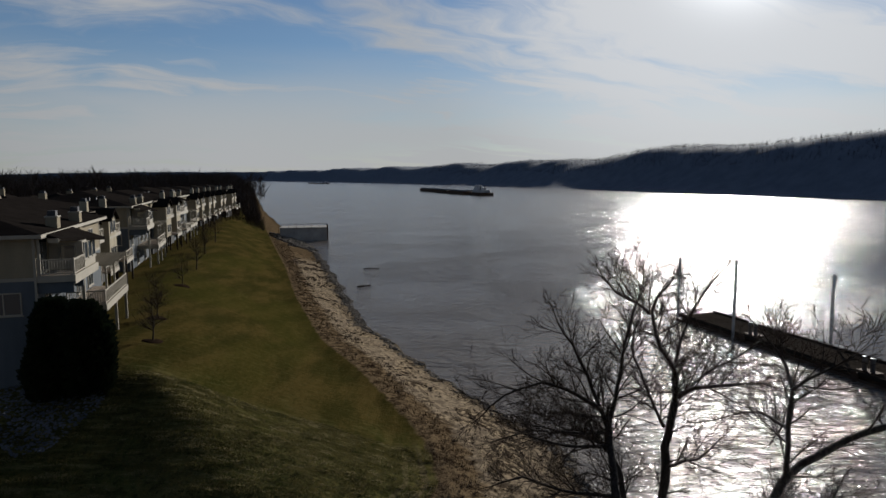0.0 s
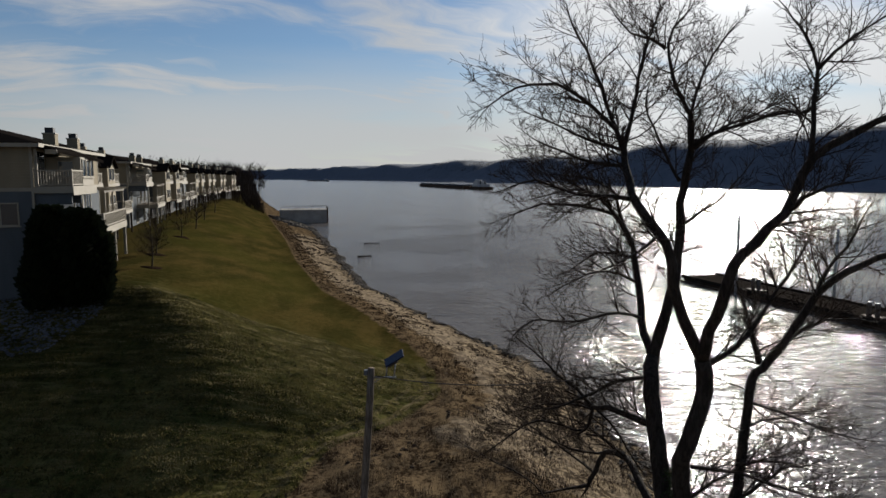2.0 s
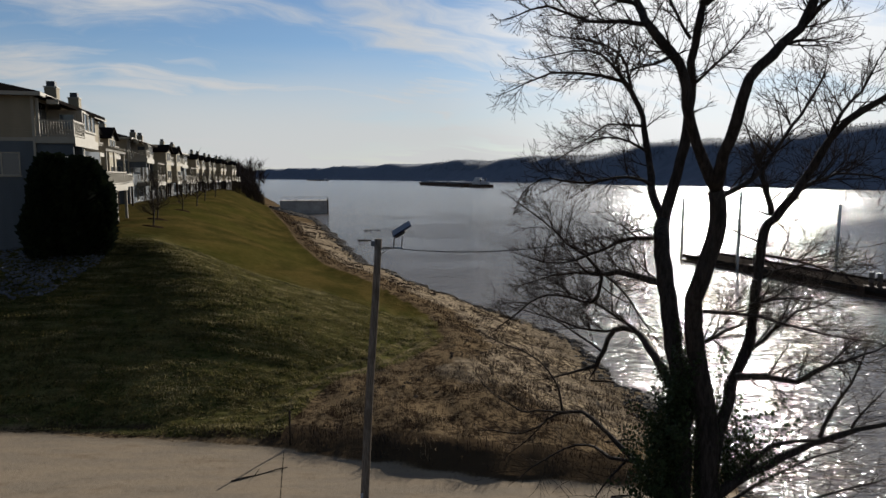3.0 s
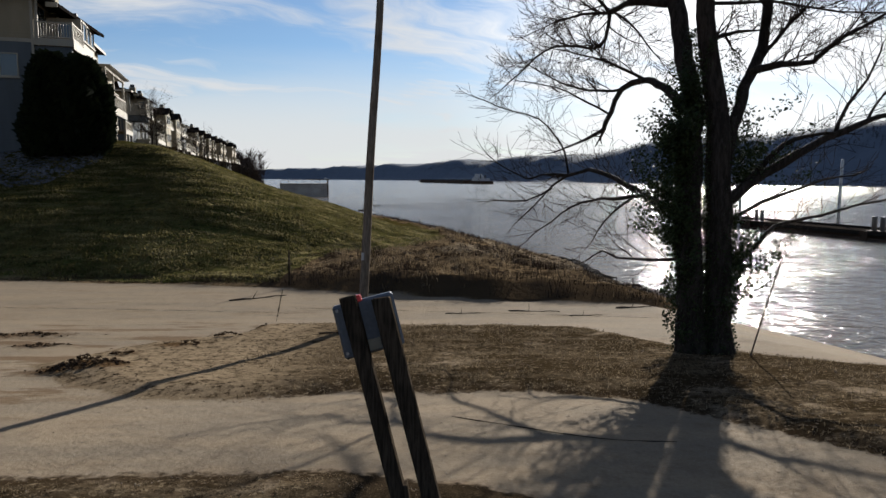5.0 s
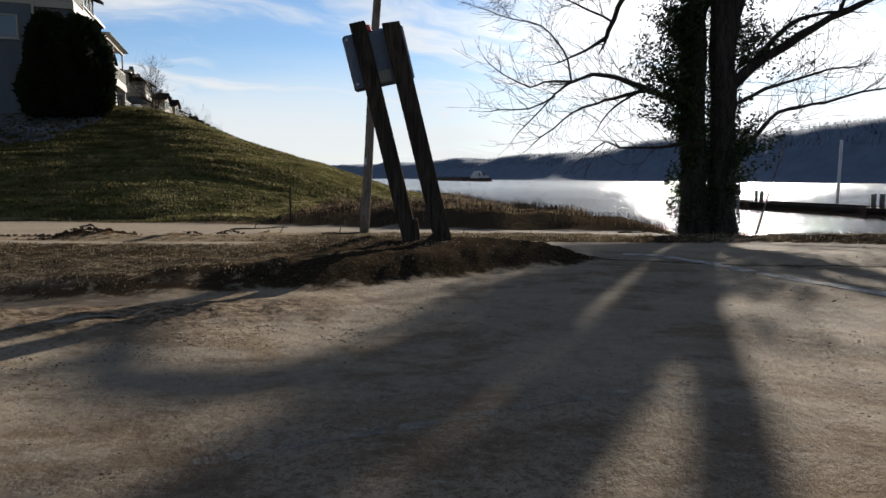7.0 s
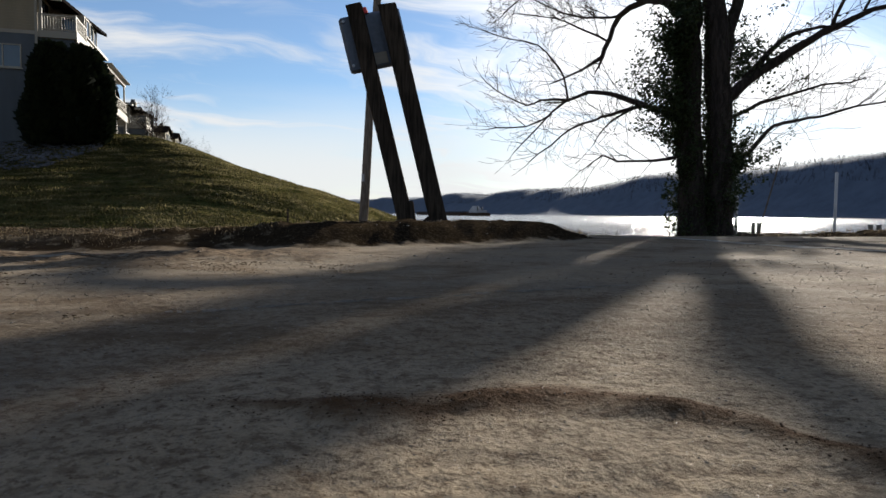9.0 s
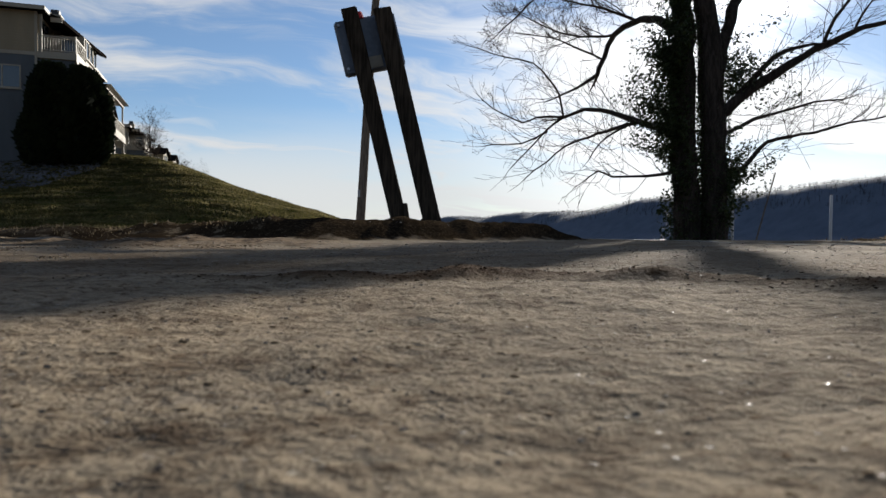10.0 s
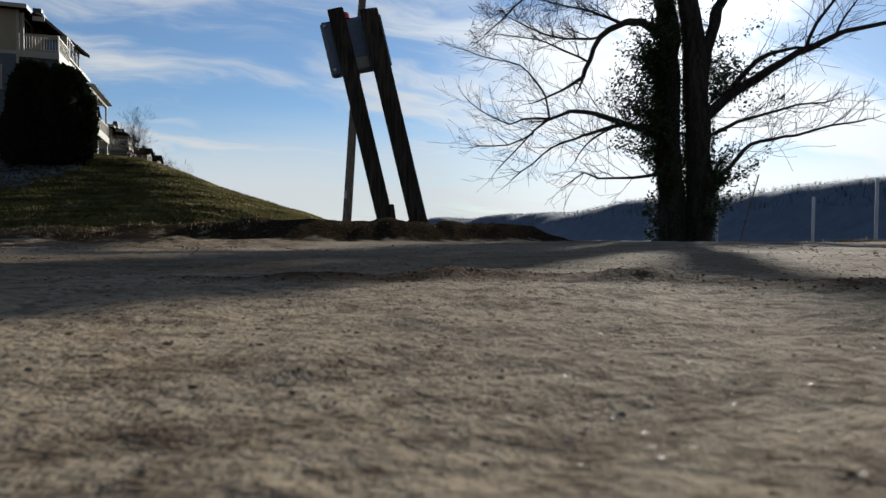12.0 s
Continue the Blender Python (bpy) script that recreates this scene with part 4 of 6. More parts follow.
limb(0.045, 0.012, (3.83, 13.26, 3.09), (3.35, 13.68, 3.01), (3.06, 14.50, 2.97), (2.53, 14.70, 2.78), (2.15, 14.90, 2.44), (1.67, 15.00, 2.08))
limb(0.030, 0.009, (3.58, 13.40, 3.04), (3.21, 13.12, 2.83), (2.85, 12.84, 2.58), (2.63, 12.70, 2.25))
limb(0.035, 0.010, (4.12, 12.00, 1.97), (3.65, 12.28, 1.89), (3.07, 12.56, 1.90), (2.82, 12.70, 2.01), (2.52, 12.84, 1.82))
limb(0.035, 0.012, (4.54, 12.00, 6.54), (5.24, 11.80, 6.52), (5.74, 11.60, 6.42), (6.42, 11.40, 6.25), (6.98, 11.20, 6.19))
limb(0.045, 0.015, (4.53, 12.00, 5.93), (5.08, 12.30, 6.10), (5.69, 12.60, 6.20))
limb(0.045, 0.014, (5.62, 12.40, 5.70), (5.77, 12.20, 5.97), (6.19, 11.90, 6.53), (6.39, 11.70, 6.68))
limb(0.040, 0.012, (6.64, 11.70, 4.22), (6.90, 11.80, 4.73), (7.28, 11.90, 5.21), (7.60, 12.00, 5.89))
limb(0.030, 0.010, (7.15, 11.60, 4.47), (7.24, 11.50, 4.75), (7.48, 11.40, 5.14))
limb(0.075, 0.022, (5.16, 11.9, 5.33), (5.57, 11.62, 5.43), (5.98, 11.35, 5.41), (6.35, 11.08, 5.8), (6.79, 10.8, 6.04))
limb(0.115, 0.035, (4.72, 12.0, 2.79), (5.22, 11.9, 3.33), (5.8, 11.8, 3.72), (6.23, 11.7, 3.99), (6.75, 11.6, 4.26), (7.24, 11.5, 4.48), (7.96, 11.4, 4.65))
limb(0.070, 0.021, (5.21, 11.9, 3.36), (5.79, 11.8, 4.04), (6.12, 11.7, 4.18), (6.66, 11.6, 4.23))
limb(0.045, 0.013, (4.98, 12.1, 2.65), (5.68, 12.3, 2.98), (6.31, 12.5, 3.16), (7.05, 12.7, 3.4), (7.93, 12.9, 3.54))
limb(0.050, 0.015, (4.93, 12.0, 1.66), (5.41, 12.07, 2.06), (5.74, 12.13, 2.42), (6.08, 12.2, 2.61), (6.84, 12.27, 2.74), (7.51, 12.33, 2.93), (8.29, 12.4, 3.07))
limb(0.040, 0.012, (5.24, 11.7, 6.7), (5.59, 11.5, 6.86), (6.02, 11.3, 6.91))


def spline(points, step):
    """A smooth line through points, resampled."""
    p = [Vector(q) for q in points]
    out = []
    for i in range(len(p) - 1):
        a, b, c, d = p[max(i - 1, 0)], p[i], p[i + 1], p[min(i + 2, len(p) - 1)]
        k = max(2, int((c - b).length / step))
        for j in range(k):
            t = j / k
            out.append(0.5 * ((2 * b) + (c - a) * t + (2 * a - 5 * b + 4 * c - d) * t * t + (3 * b - a - 3 * c + d) * t ** 3))
    out.append(p[-1])
    return out


def sprout(start, way, length, radius, level, runs, rng, droop=0.0):
    """A branch and its own branches, down to the twigs."""
    k = max(3, int(length / (0.22 if level < 3 else 0.14)))
    pts, d, p = [start.copy()], way.normalized(), start.copy()
    bend = Vector((rng.uniform(-1, 1), rng.uniform(-1, 1), rng.uniform(-0.4, 0.9))) * 0.10
    for i in range(k):
        d = (d + bend * 0.6 + Vector((rng.uniform(-1, 1), rng.uniform(-1, 1), rng.uniform(-1, 1))) * 0.19 + Vector((0, 0, 0.03 - droop))).normalized()
        p = p + d * (length / k)
        pts.append(p.copy())
    radii = [max(radius * (1 - 0.72 * i / k), 0.0038) for i in range(k + 1)]
    runs.append((level, pts, radii))
    if level >= 4:
        return
    count = {1: 8, 2: 7, 3: 3}[level]
    for c in range(count):
        f = rng.uniform(0.18, 0.97)
        i = min(int(f * k), k - 1)
        along = (pts[i + 1] - pts[i]).normalized()
        off = Vector((rng.uniform(-1, 1), rng.uniform(-1, 1), rng.uniform(-0.8, 0.9)))
        off = (off - along * off.dot(along)).normalized()
        w = rng.uniform(0.45, 1.05)
        child = along * math.cos(w) + off * math.sin(w)
        sprout(pts[i].lerp(pts[i + 1], rng.random()), child, length * rng.uniform(0.42, 0.80) * (1.1 - 0.4 * f), max(radii[i] * 0.55, 0.0038), level + 1, runs, rng, droop)


def merged(name, runs, material, parent, sides_of, label=""):
    verts, faces = [], []
    for level, pts, radii in runs:
        tube_data(pts, radii, sides_of(level), verts, faces, level < 2)
    mesh = bpy.data.meshes.new(name)
    mesh.from_pydata([tuple(v) for v in verts], [], faces)
    return part_mesh(name, mesh, material, parent, label, True)


def leaf_cloud(name, spots, size, material, parent, rng, label=""):
    """Small bent leaves at the given places."""
    verts, faces = [], []
    for p in spots:
        s = size * rng.uniform(0.6, 1.3)
        u = Vector((rng.uniform(-1, 1), rng.uniform(-1, 1), rng.uniform(-1, 1))).normalized()
        v = u.orthogonal().normalized()
        w = u.cross(v)
        i = len(verts)
        verts.extend([p, p + u * s * 0.5 + v * s * 0.42, p + u * s + w * s * 0.12, p + u * s * 0.5 - v * s * 0.42])
        faces.append((i, i + 1, i + 2, i + 3))
    mesh = bpy.data.meshes.new(name)
    mesh.from_pydata([tuple(v) for v in verts], [], faces)
    return part_mesh(name, mesh, material, parent, label)


def big_tree():
    rng = random.Random(12)
    foot = Vector((4.70, 12.0, ground_at(4.70, 12.0) - 0.15))
    tree = thing("tree", Matrix.Translation(foot), "large leafless tree with twin ivied stems on the bank", "tree")
    stems, crown = [], []
    for k, (thick, thin, line) in enumerate(tree_lines):
        pts = [q - foot for q in spline(line, 0.25)]
        for i in range(1, len(pts)):
            pts[i] = pts[i] + Vector((rng.uniform(-1, 1), rng.uniform(-1, 1), rng.uniform(-1, 1))) * min(0.022, thick * 0.4)
        n_ = len(pts)
        total = sum((pts[i + 1] - pts[i]).length for i in range(n_ - 1))
        radii = []
        for i in range(n_):
            r = thick + (thin - thick) * (i / (n_ - 1)) ** (0.85 if k > 1 else 2.0 if k else 1.2)
            if k < 2:
                r += 0.12 * math.exp(-max(pts[i].z, 0) / 0.4) + (0.05 if k else 0.025) / (1 + math.exp((pts[i].z - 4.8) / 0.4))
            else:
                r *= 1 + 0.06 * math.sin(i * 1.7 + k)
            radii.append(r)
        stems.append((0, pts, radii))
        if k < 2:
            continue
        low = max(q.z for q in pts) < 6.0
        first = 0.45 if thick > 0.09 else 0.12
        many = int(total * (1.4 if thick > 0.09 else 6.8 if low else 6.6)) + (2 if thick < 0.09 else 0)
        for c in range(many):
            f = first + (1.0 - first) * (c + rng.random()) / many
            i = min(int(f * (n_ - 1)), n_ - 2)
            along = (pts[i + 1] - pts[i]).normalized()
            off = Vector((rng.uniform(-1, 1), rng.uniform(-1, 1), rng.uniform(-0.4, 0.9)))
            off = (off - along * off.dot(along)).normalized()
            w = rng.uniform(0.5, 1.2)
            length = (rng.uniform(0.6, 1.5) if low else rng.uniform(0.45, 1.15)) * (1.15 - 0.45 * f)
            sprout(pts[i], along * math.cos(w) + off * math.sin(w), length, min(radii[i] * 0.5, 0.008 if low else 0.017), 3 if low else 2, crown, rng, 0.0)
        sprout(pts[-1], pts[-1] - pts[-2], rng.uniform(0.3, 0.6), thin * 0.9, 3 if low else 2, crown, rng, 0.0)
    merged("trunk", stems, BARK, tree, lambda level: 14)
    merged("crown", crown, TWIG, tree, lambda level: {1: 6, 2: 5, 3: 3, 4: 3}[level], "fine bare twigs")
    # ivy: close on the stems, loose in the clumps beside them
    spots = []
    for k in range(10500):
        z = rng.uniform(0.05, 5.8)
        w = rng.uniform(0, 2 * math.pi)
        side = rng.choice((-0.34, -0.34, 0.10)) if z > 3.0 else rng.choice((-0.34, 0.12))
        r = 0.255 + 0.11 * math.exp(-z / 0.7) + abs(rng.gauss(0, 0.03))
        spots.append(Vector((side + math.cos(w) * r, 0.03 * z + math.sin(w) * r, z)))
    for k in range(4200):
        z = rng.uniform(0.3, 6.2)
        spots.append(Vector((-0.09 - 0.12 * max(z - 4.2, 0) + rng.gauss(0, 0.06), rng.uniform(-0.1, 0.3) + 0.25 * max(z - 4.2, 0), z)))
    leaf_cloud("stem_ivy", spots, 0.046, IVY, tree, rng, "dark green ivy close on the stems")
    spots = []
    for cx, cz, rx, rz, strands in ((-0.78, 4.10, 0.32, 0.80, 48), (-0.95, 3.1, 0.42, 0.80, 46), (-1.05, 4.0, 0.22, 0.6, 14), (-0.58, 4.7, 0.20, 0.6, 22), (-0.85, 2.55, 0.30, 0.4, 18), (-0.66, 2.2, 0.26, 0.6, 16), (0.60, 1.7, 0.24, 0.75, 20), (0.80, 2.2, 0.3, 0.4, 10), (1.05, 3.75, 0.75, 0.80, 40), (-0.62, 1.2, 0.12, 0.5, 5)):
        for k in range(strands):
            z = cz + rng.gauss(0, rz * 0.5)
            start = Vector((-0.45 if cx < 0 else 0.25, 0.1, z - 0.35))
            end = Vector((cx + rng.gauss(0, rx * 0.75), 0.2 + rng.gauss(0, 0.45), z + rng.uniform(-0.1, 0.35)))
            for c in range(85):
                f = rng.uniform(0.1, 1.0) ** 0.8
                q = start.lerp(end, f) + Vector((rng.gauss(0, 0.055), rng.gauss(0, 0.06), rng.gauss(0, 0.055) - 0.12 * math.sin(f * 3.1)))
                spots.append(q)
    leaf_cloud("ivy", spots, 0.066, IVY, tree, rng, "ragged clumps of dark green ivy")


def small_tree(m, h, seed, label, group):
    rng = random.Random(seed)
    tree = thing("bare_tree", m, label, "tree", group)
    runs, crown = [], []
    pts = spline([(0, 0, -0.1), (0.03 * h, 0, 0.35 * h), (0.0, 0.03 * h, 0.7 * h), (0.02 * h, 0, h)], 0.3)
    radii = [0.018 * h * (1 - 0.9 * i / (len(pts) - 1)) + 0.006 for i in range(len(pts))]
    runs.append((0, pts, radii))
    for k in range(26):
        f = 0.3 + 0.65 * rng.random()
        i = int(f * (len(pts) - 1))
        w = rng.uniform(0, 6.28)
        sprout(pts[i], Vector((math.cos(w), math.sin(w), rng.uniform(0.4, 1.1))), h * rng.uniform(0.25, 0.45), radii[i] * 0.6, 2, crown, rng)
    merged("trunk", runs, BARK, tree, lambda level: 7)
    merged("crown", crown, TWIG, tree, lambda level: 3)
    return tree


big_tree()


# ---------------------------------------------------------------- grass and growth
def blades(name, x, y, length, width, material, label, rng, lean=0.5, z=None):
    """Many grass blades, each a bent strip that narrows to its tip."""
    k = len(x)
    z = height(x, y) if z is None else z
    w = rng.uniform(0, 2 * np.pi, k)
    tilt = rng.uniform(0.1, lean, k)
    dx, dy = np.cos(w), np.sin(w)
    sx, sy = -dy * width * 0.5, dx * width * 0.5
    base = np.stack([x, y, z - 0.01], 1)
    mid = base + np.stack([dx * length * tilt * 0.35, dy * length * tilt * 0.35, length * 0.55], 1)
    tip = base + np.stack([dx * length * tilt, dy * length * tilt, length * (1 - 0.35 * tilt)], 1)
    side = np.stack([sx, sy, np.zeros(k)], 1)
    co = np.stack([base - side, base + side, mid + side * 0.7, mid - side * 0.7, tip], 1).reshape(-1, 3)
    i = np.arange(k)[:, None] * 5
    mesh = bpy.data.meshes.new(name)
    faces = [(*q,) for q in np.concatenate([i + 0, i + 1, i + 2, i + 3], 1).tolist()] + [(*q,) for q in np.concatenate([i + 3, i + 2, i + 4], 1).tolist()]
    mesh.from_pydata(co.tolist(), [], faces)
    return tagged(part_mesh(name, mesh, material), label, "grass", kind="stuff")


nr = np.random.default_rng(7)


def scatter(count, x0, x1, y0, y1, keep):
    x, y = nr.uniform(x0, x1, count), nr.uniform(y0, y1, count)
    ok = keep(x, y)
    return x[ok], y[ok]


x, y = scatter(70000, -7, 1.0, 2.2, 5.9, lambda x, y: (island(x, y)[0] > 0.12) & (x < -1.3 + 0.5 * lump(x, y, 0.8, 71)) & (lump(x, y, 0.25, 41) + nr.uniform(-0.6, 0.6, len(x)) > -0.25))
blades("turf_of_board_island", x, y, nr.uniform(0.008, 0.030, len(x)) * (1 + 0.5 * lump(x, y, 0.12, 72)), 0.006, TURF, "short dry turf round the leaning board", nr, 1.2)
x, y = scatter(80000, -7.4, 13, 4, 16, lambda x, y: (island(x, y)[1] > 0.0) & (x > -3.5 + 2.5 * lump(x, y, 1.1, 64)) & (lump(x, y, 0.4, 42) + nr.uniform(-0.6, 0.6, len(x)) > 0.05))
blades("turf_of_tree_island", x, y, nr.uniform(0.02, 0.08, len(x)), 0.009, TURF, "short dry turf under the tree", nr, 1.2)
x, y = scatter(160000, -24, 0.0, 22.3, 40, lambda x, y: (lawn_edge(y) - x > 0) & (y > drive_far(x) + np.interp(x, [-9, -5, -2], [0.2, 0.6, 0.9])) & (x > -24))
blades("lawn_grass", x, y, nr.uniform(0.04, 0.12, len(x)) * (1.0 + 0.5 * lump(x * 0.3, y, 0.45, 73)), 0.036, LAWN, "mown winter lawn, green and brown", nr, 1.0)
x, y = scatter(34000, -10, 10, 19, 42, lambda x, y: (lawn_edge(y) - x < 0.3) & (paved(x, y) < -0.2) & (shore_x(y) - x > 1.5) & (lump(x, y, 1.4, 43) + 0.5 * lump(x, y, 0.5, 65) + nr.uniform(-0.2, 0.2, len(x)) > 0.22))
blades("dry_growth", x, y, nr.uniform(0.08, 0.34, len(x)), 0.016, STRAW, "rough dry grass and weeds above the shore", nr, 1.4)
x, y = scatter(9000, -5, 10, 20.5, 33, lambda x, y: (lawn_edge(y) - x < 0.2) & (paved(x, y) < -0.3) & (shore_x(y) - x > 1.0) & (lump(x, y, 1.8, 44) + 0.6 * lump(x, y, 0.5, 45) > 0.15))
blades("dead_weeds", x, y, nr.uniform(0.15, 0.55, len(x)), 0.012, TWIG, "dark dead weed stalks above the shore", nr, 1.2)
x, y = scatter(190000, -52, 3, 34, 190, lambda x, y: (x > lawn_x(y) + 0.1) & (x < lawn_x(y) + 3.6 + 1.5 * lump(x, y, 4, 47)) & (lump(x, y, 1.1, 46) + 0.7 * lump(x, y, 3.1, 48) + nr.uniform(-0.4, 0.4, len(x)) > -0.25))
blades("bank_scrub", x, y, nr.uniform(0.08, 0.38, len(x)), 0.03, SCRUB, "low dark scrub between the lawn and the beach", nr, 1.2)
x, y = scatter(110000, -12, 10, 22, 62, lambda x, y: (lawn_edge(y) - x < -0.8) & (paved(x, y) < -0.6) & (shore_x(y) - x > 1.2) & (lump(x, y, 0.85, 49) + 0.8 * lump(x, y, 0.3, 50) > 0.26 + 0.016 * (y - 28)))
blades("shore_weeds", x, y, nr.uniform(0.08, 0.34, len(x)), 0.018, SCRUB, "small dark tufts of dead weed on the sandy shore", nr, 1.3)
x, y = scatter(40000, -26, 8, 19.2, 26.5, lambda x, y: (np.abs(y - drive_far(x) - 0.55) < np.interp(x, [-9, -5], [0.12, 0.5])) & (lump(x, y, 0.7, 61) + nr.uniform(-0.5, 0.5, len(x)) > -0.2))
blades("ditch_growth", x, y, nr.uniform(0.10, 0.42, len(x)), 0.016, TWIG, "dark tangled growth on the cut bank by the drive", nr, 1.1)


# ---------------------------------------------------------------- the leaning board on two posts
def leaning_board():
    base_l, base_r = Vector((-0.655, 4.86)), Vector((-0.395, 4.84))
    z = ground_at(-0.5, 4.85)
    board = thing("leaning_board", Matrix.Translation((-0.515, 4.85, z)), "grey steel board bolted to two leaning weathered wooden posts", "sign")
    lean = pose(0, 0, 0, 0, -13.6, 0)
    for base, top, wide in ((base_l, 1.74, 0.058), (base_r, 1.735, 0.066)):
        bm = boxed(-wide + 0.002, -0.056, -0.35, wide + 0.010, 0.056, top, 0.008)
        # worn, slightly split top
        for v in bm.verts:
            if v.co.z > top - 0.03:
                v.co.z += 0.012 * math.sin(v.co.x * 60) - 0.010 * (v.co.y > 0)
        bm.transform(Matrix.Translation((base.x + 0.515, base.y - 4.85, 0)) @ lean)
        part("post", bm, POST, board)
    bm = bmesh.new()
    box(bm, -0.235, 0.060, 1.26, 0.255, 0.135, 1.70, 0.018)
    bm.transform(Matrix.Translation((-0.035, 0, 0)) @ lean @ pose(0, 0, 0, 0, 0, 9))
    plate = part("panel", bm, GREY_BOX, board, "dented grey steel back")
    for px, pz in ((-0.205, 1.66), (-0.205, 1.31), (0.22, 1.66), (0.22, 1.31)):
        bm = bmesh.new()
        bmesh.ops.create_cone(bm, cap_ends=True, segments=8, radius1=0.014, radius2=0.011, depth=0.02, matrix=pose(px, 0.052, pz, 90, 0, 0))
        bm.transform(Matrix.Translation((-0.035, 0, 0)) @ lean @ pose(0, 0, 0, 0, 0, 9))
        part("bolt", bm, GALV, plate, "small steel bolt head")
    bm = boxed(-0.05, 0.052, 1.285, 0.075, 0.0595, 1.375, 0.002)
    bm.transform(Matrix.Translation((-0.035, 0, 0)) @ lean @ pose(0, 0, 0, 0, 0, 9))
    part("label_plate", bm, TRIM, plate, "small pale label")
    bm = bmesh.new()
    bmesh.ops.create_cone(bm, cap_ends=True, segments=14, radius1=0.042, radius2=0.034, depth=0.05, matrix=pose(-0.075, 0.075, 1.725))
    bm.transform(lean)
    part("lamp_cap", bm, RED, board, "red plastic cap")
    # splice at the foot of one post, a wedge of broken timber beside the other
    bm = boxed(0.03, -0.05, -0.1, 0.075, 0.05, 0.16, 0.006)
    bm.transform(Matrix.Translation((base_l.x + 0.525, 0, 0)) @ pose(0, 0, 0, 0, -8, 0))
    part("splice_block", bm, POST, board)
    bm = boxed(-0.15, -0.05, -0.1, -0.04, 0.05, 0.07, 0.01)
    for v in bm.verts:
        if v.co.x < -0.1:
            v.co.z = min(v.co.z, -0.01)
    bm.transform(Matrix.Translation((base_r.x + 0.515, 0, 0)))
    part("wedge", bm, POST, board)


leaning_board()


# ---------------------------------------------------------------- the pole with its solar lamp
def lamp_pole():
    x, y = -2.20, 14.74
    z = ground_at(x, y)
    pole = thing("lamp_pole", Matrix.Translation((x, y, z)), "weathered round wooden pole carrying a small solar lamp", "pole")
    top = Vector((0.53, 0.0, 7.6))
    pts = [Vector((0, 0, -0.3)).lerp(top, k / 10) + Vector((0.012 * math.sin(k * 0.9), 0, 0)) for k in range(11)]
    tubes("shaft", [(pts, [0.108 - 0.030 * k / 10 for k in range(11)])], POLEWOOD, pole, sides=14)
    # bracket, arm and lamp head, tilted towards the sun
    tubes("arm", [([top + Vector((0.03, 0, -0.22)), top + Vector((0.50, -0.03, -0.20)), top + Vector((0.56, -0.03, -0.20))], [0.020, 0.020, 0.020]),
                  ([top + Vector((0.06, 0, -0.34)), top + Vector((0.22, -0.01, -0.22))], [0.012, 0.012])], GALV, pole, sides=8)
    tubes("yoke", [([top + Vector((0.34, -0.02, -0.20)), top + Vector((0.36, -0.02, 0.02)), top + Vector((0.44, -0.02, 0.08))], [0.016] * 3),
                   ([top + Vector((0.52, -0.02, -0.18)), top + Vector((0.55, -0.02, 0.12))], [0.016] * 2)], GALV, pole, sides=8)
    head = boxed(-0.24, -0.15, -0.02, 0.24, 0.15, 0.025, 0.01)
    head.transform(Matrix.Translation(top + Vector((0.52, 0.0, 0.22))) @ pose(0, 0, 0, 20, -32, 0))
    lamp = part("solar_panel", head, PANEL, pole, "dark blue solar panel")
    bm = boxed(-0.20, -0.10, -0.09, 0.05, 0.10, -0.025, 0.012)
    bm.transform(Matrix.Translation(top + Vector((0.52, 0.0, 0.22))) @ pose(0, 0, 0, 20, -32, 0))
    part("lamp_box", bm, BLACK, lamp)
    bm = boxed(-0.16, -0.05, -0.16, -0.07, 0.05, -0.04, 0.01)
    bm.transform(Matrix.Translation(top))
    part("junction_box", bm, GREY_BOX, pole)
    bm = boxed(-0.03, -0.112, 1.55, 0.03, -0.098, 1.72, 0.002)
    bm.transform(Matrix.Translation((0.08, 0, 0)))
    part("tag", bm, WHITE_STEEL, pole, "small pale tag nailed on")
    pole_top = Vector((x, y, z)) + top + Vector((0.1, 0, -0.18))
    return pole_top


POLE_TOP = lamp_pole()
end = Vector((4.05, 13.4, 8.0))
line = [POLE_TOP.lerp(end, k / 16) - Vector((0, 0, 0.28 * 4 * (k / 16) * (1 - k / 16))) for k in range(17)]
tagged(tubes("cable", [(line, [0.011] * 17)], BLACK, sides=5), "thin black cable slung from the pole to the tree", "cable")


def stake(x, y, h):
    z = ground_at(x, y)
    ob = tubes("marker_stake", [([(x, y, z - 0.2), (x + 0.01, y, z + h)], [0.035, 0.032])], POST, sides=8)
    tagged(ob, "thin weathered stake at the edge of the drive", "post")


stake(-5.55, 22.2, 1.3)
zz = ground_at(5.3, 11.6)
tagged(tubes("thin_pole", [([(5.28, 11.6, zz - 0.1), (5.58, 11.7, zz + 0.85), (5.86, 11.8, zz + 1.7)], [0.016, 0.014, 0.012])], POLEWOOD, sides=7), "thin pale pole leaning into the branches by the trunk", "pole")


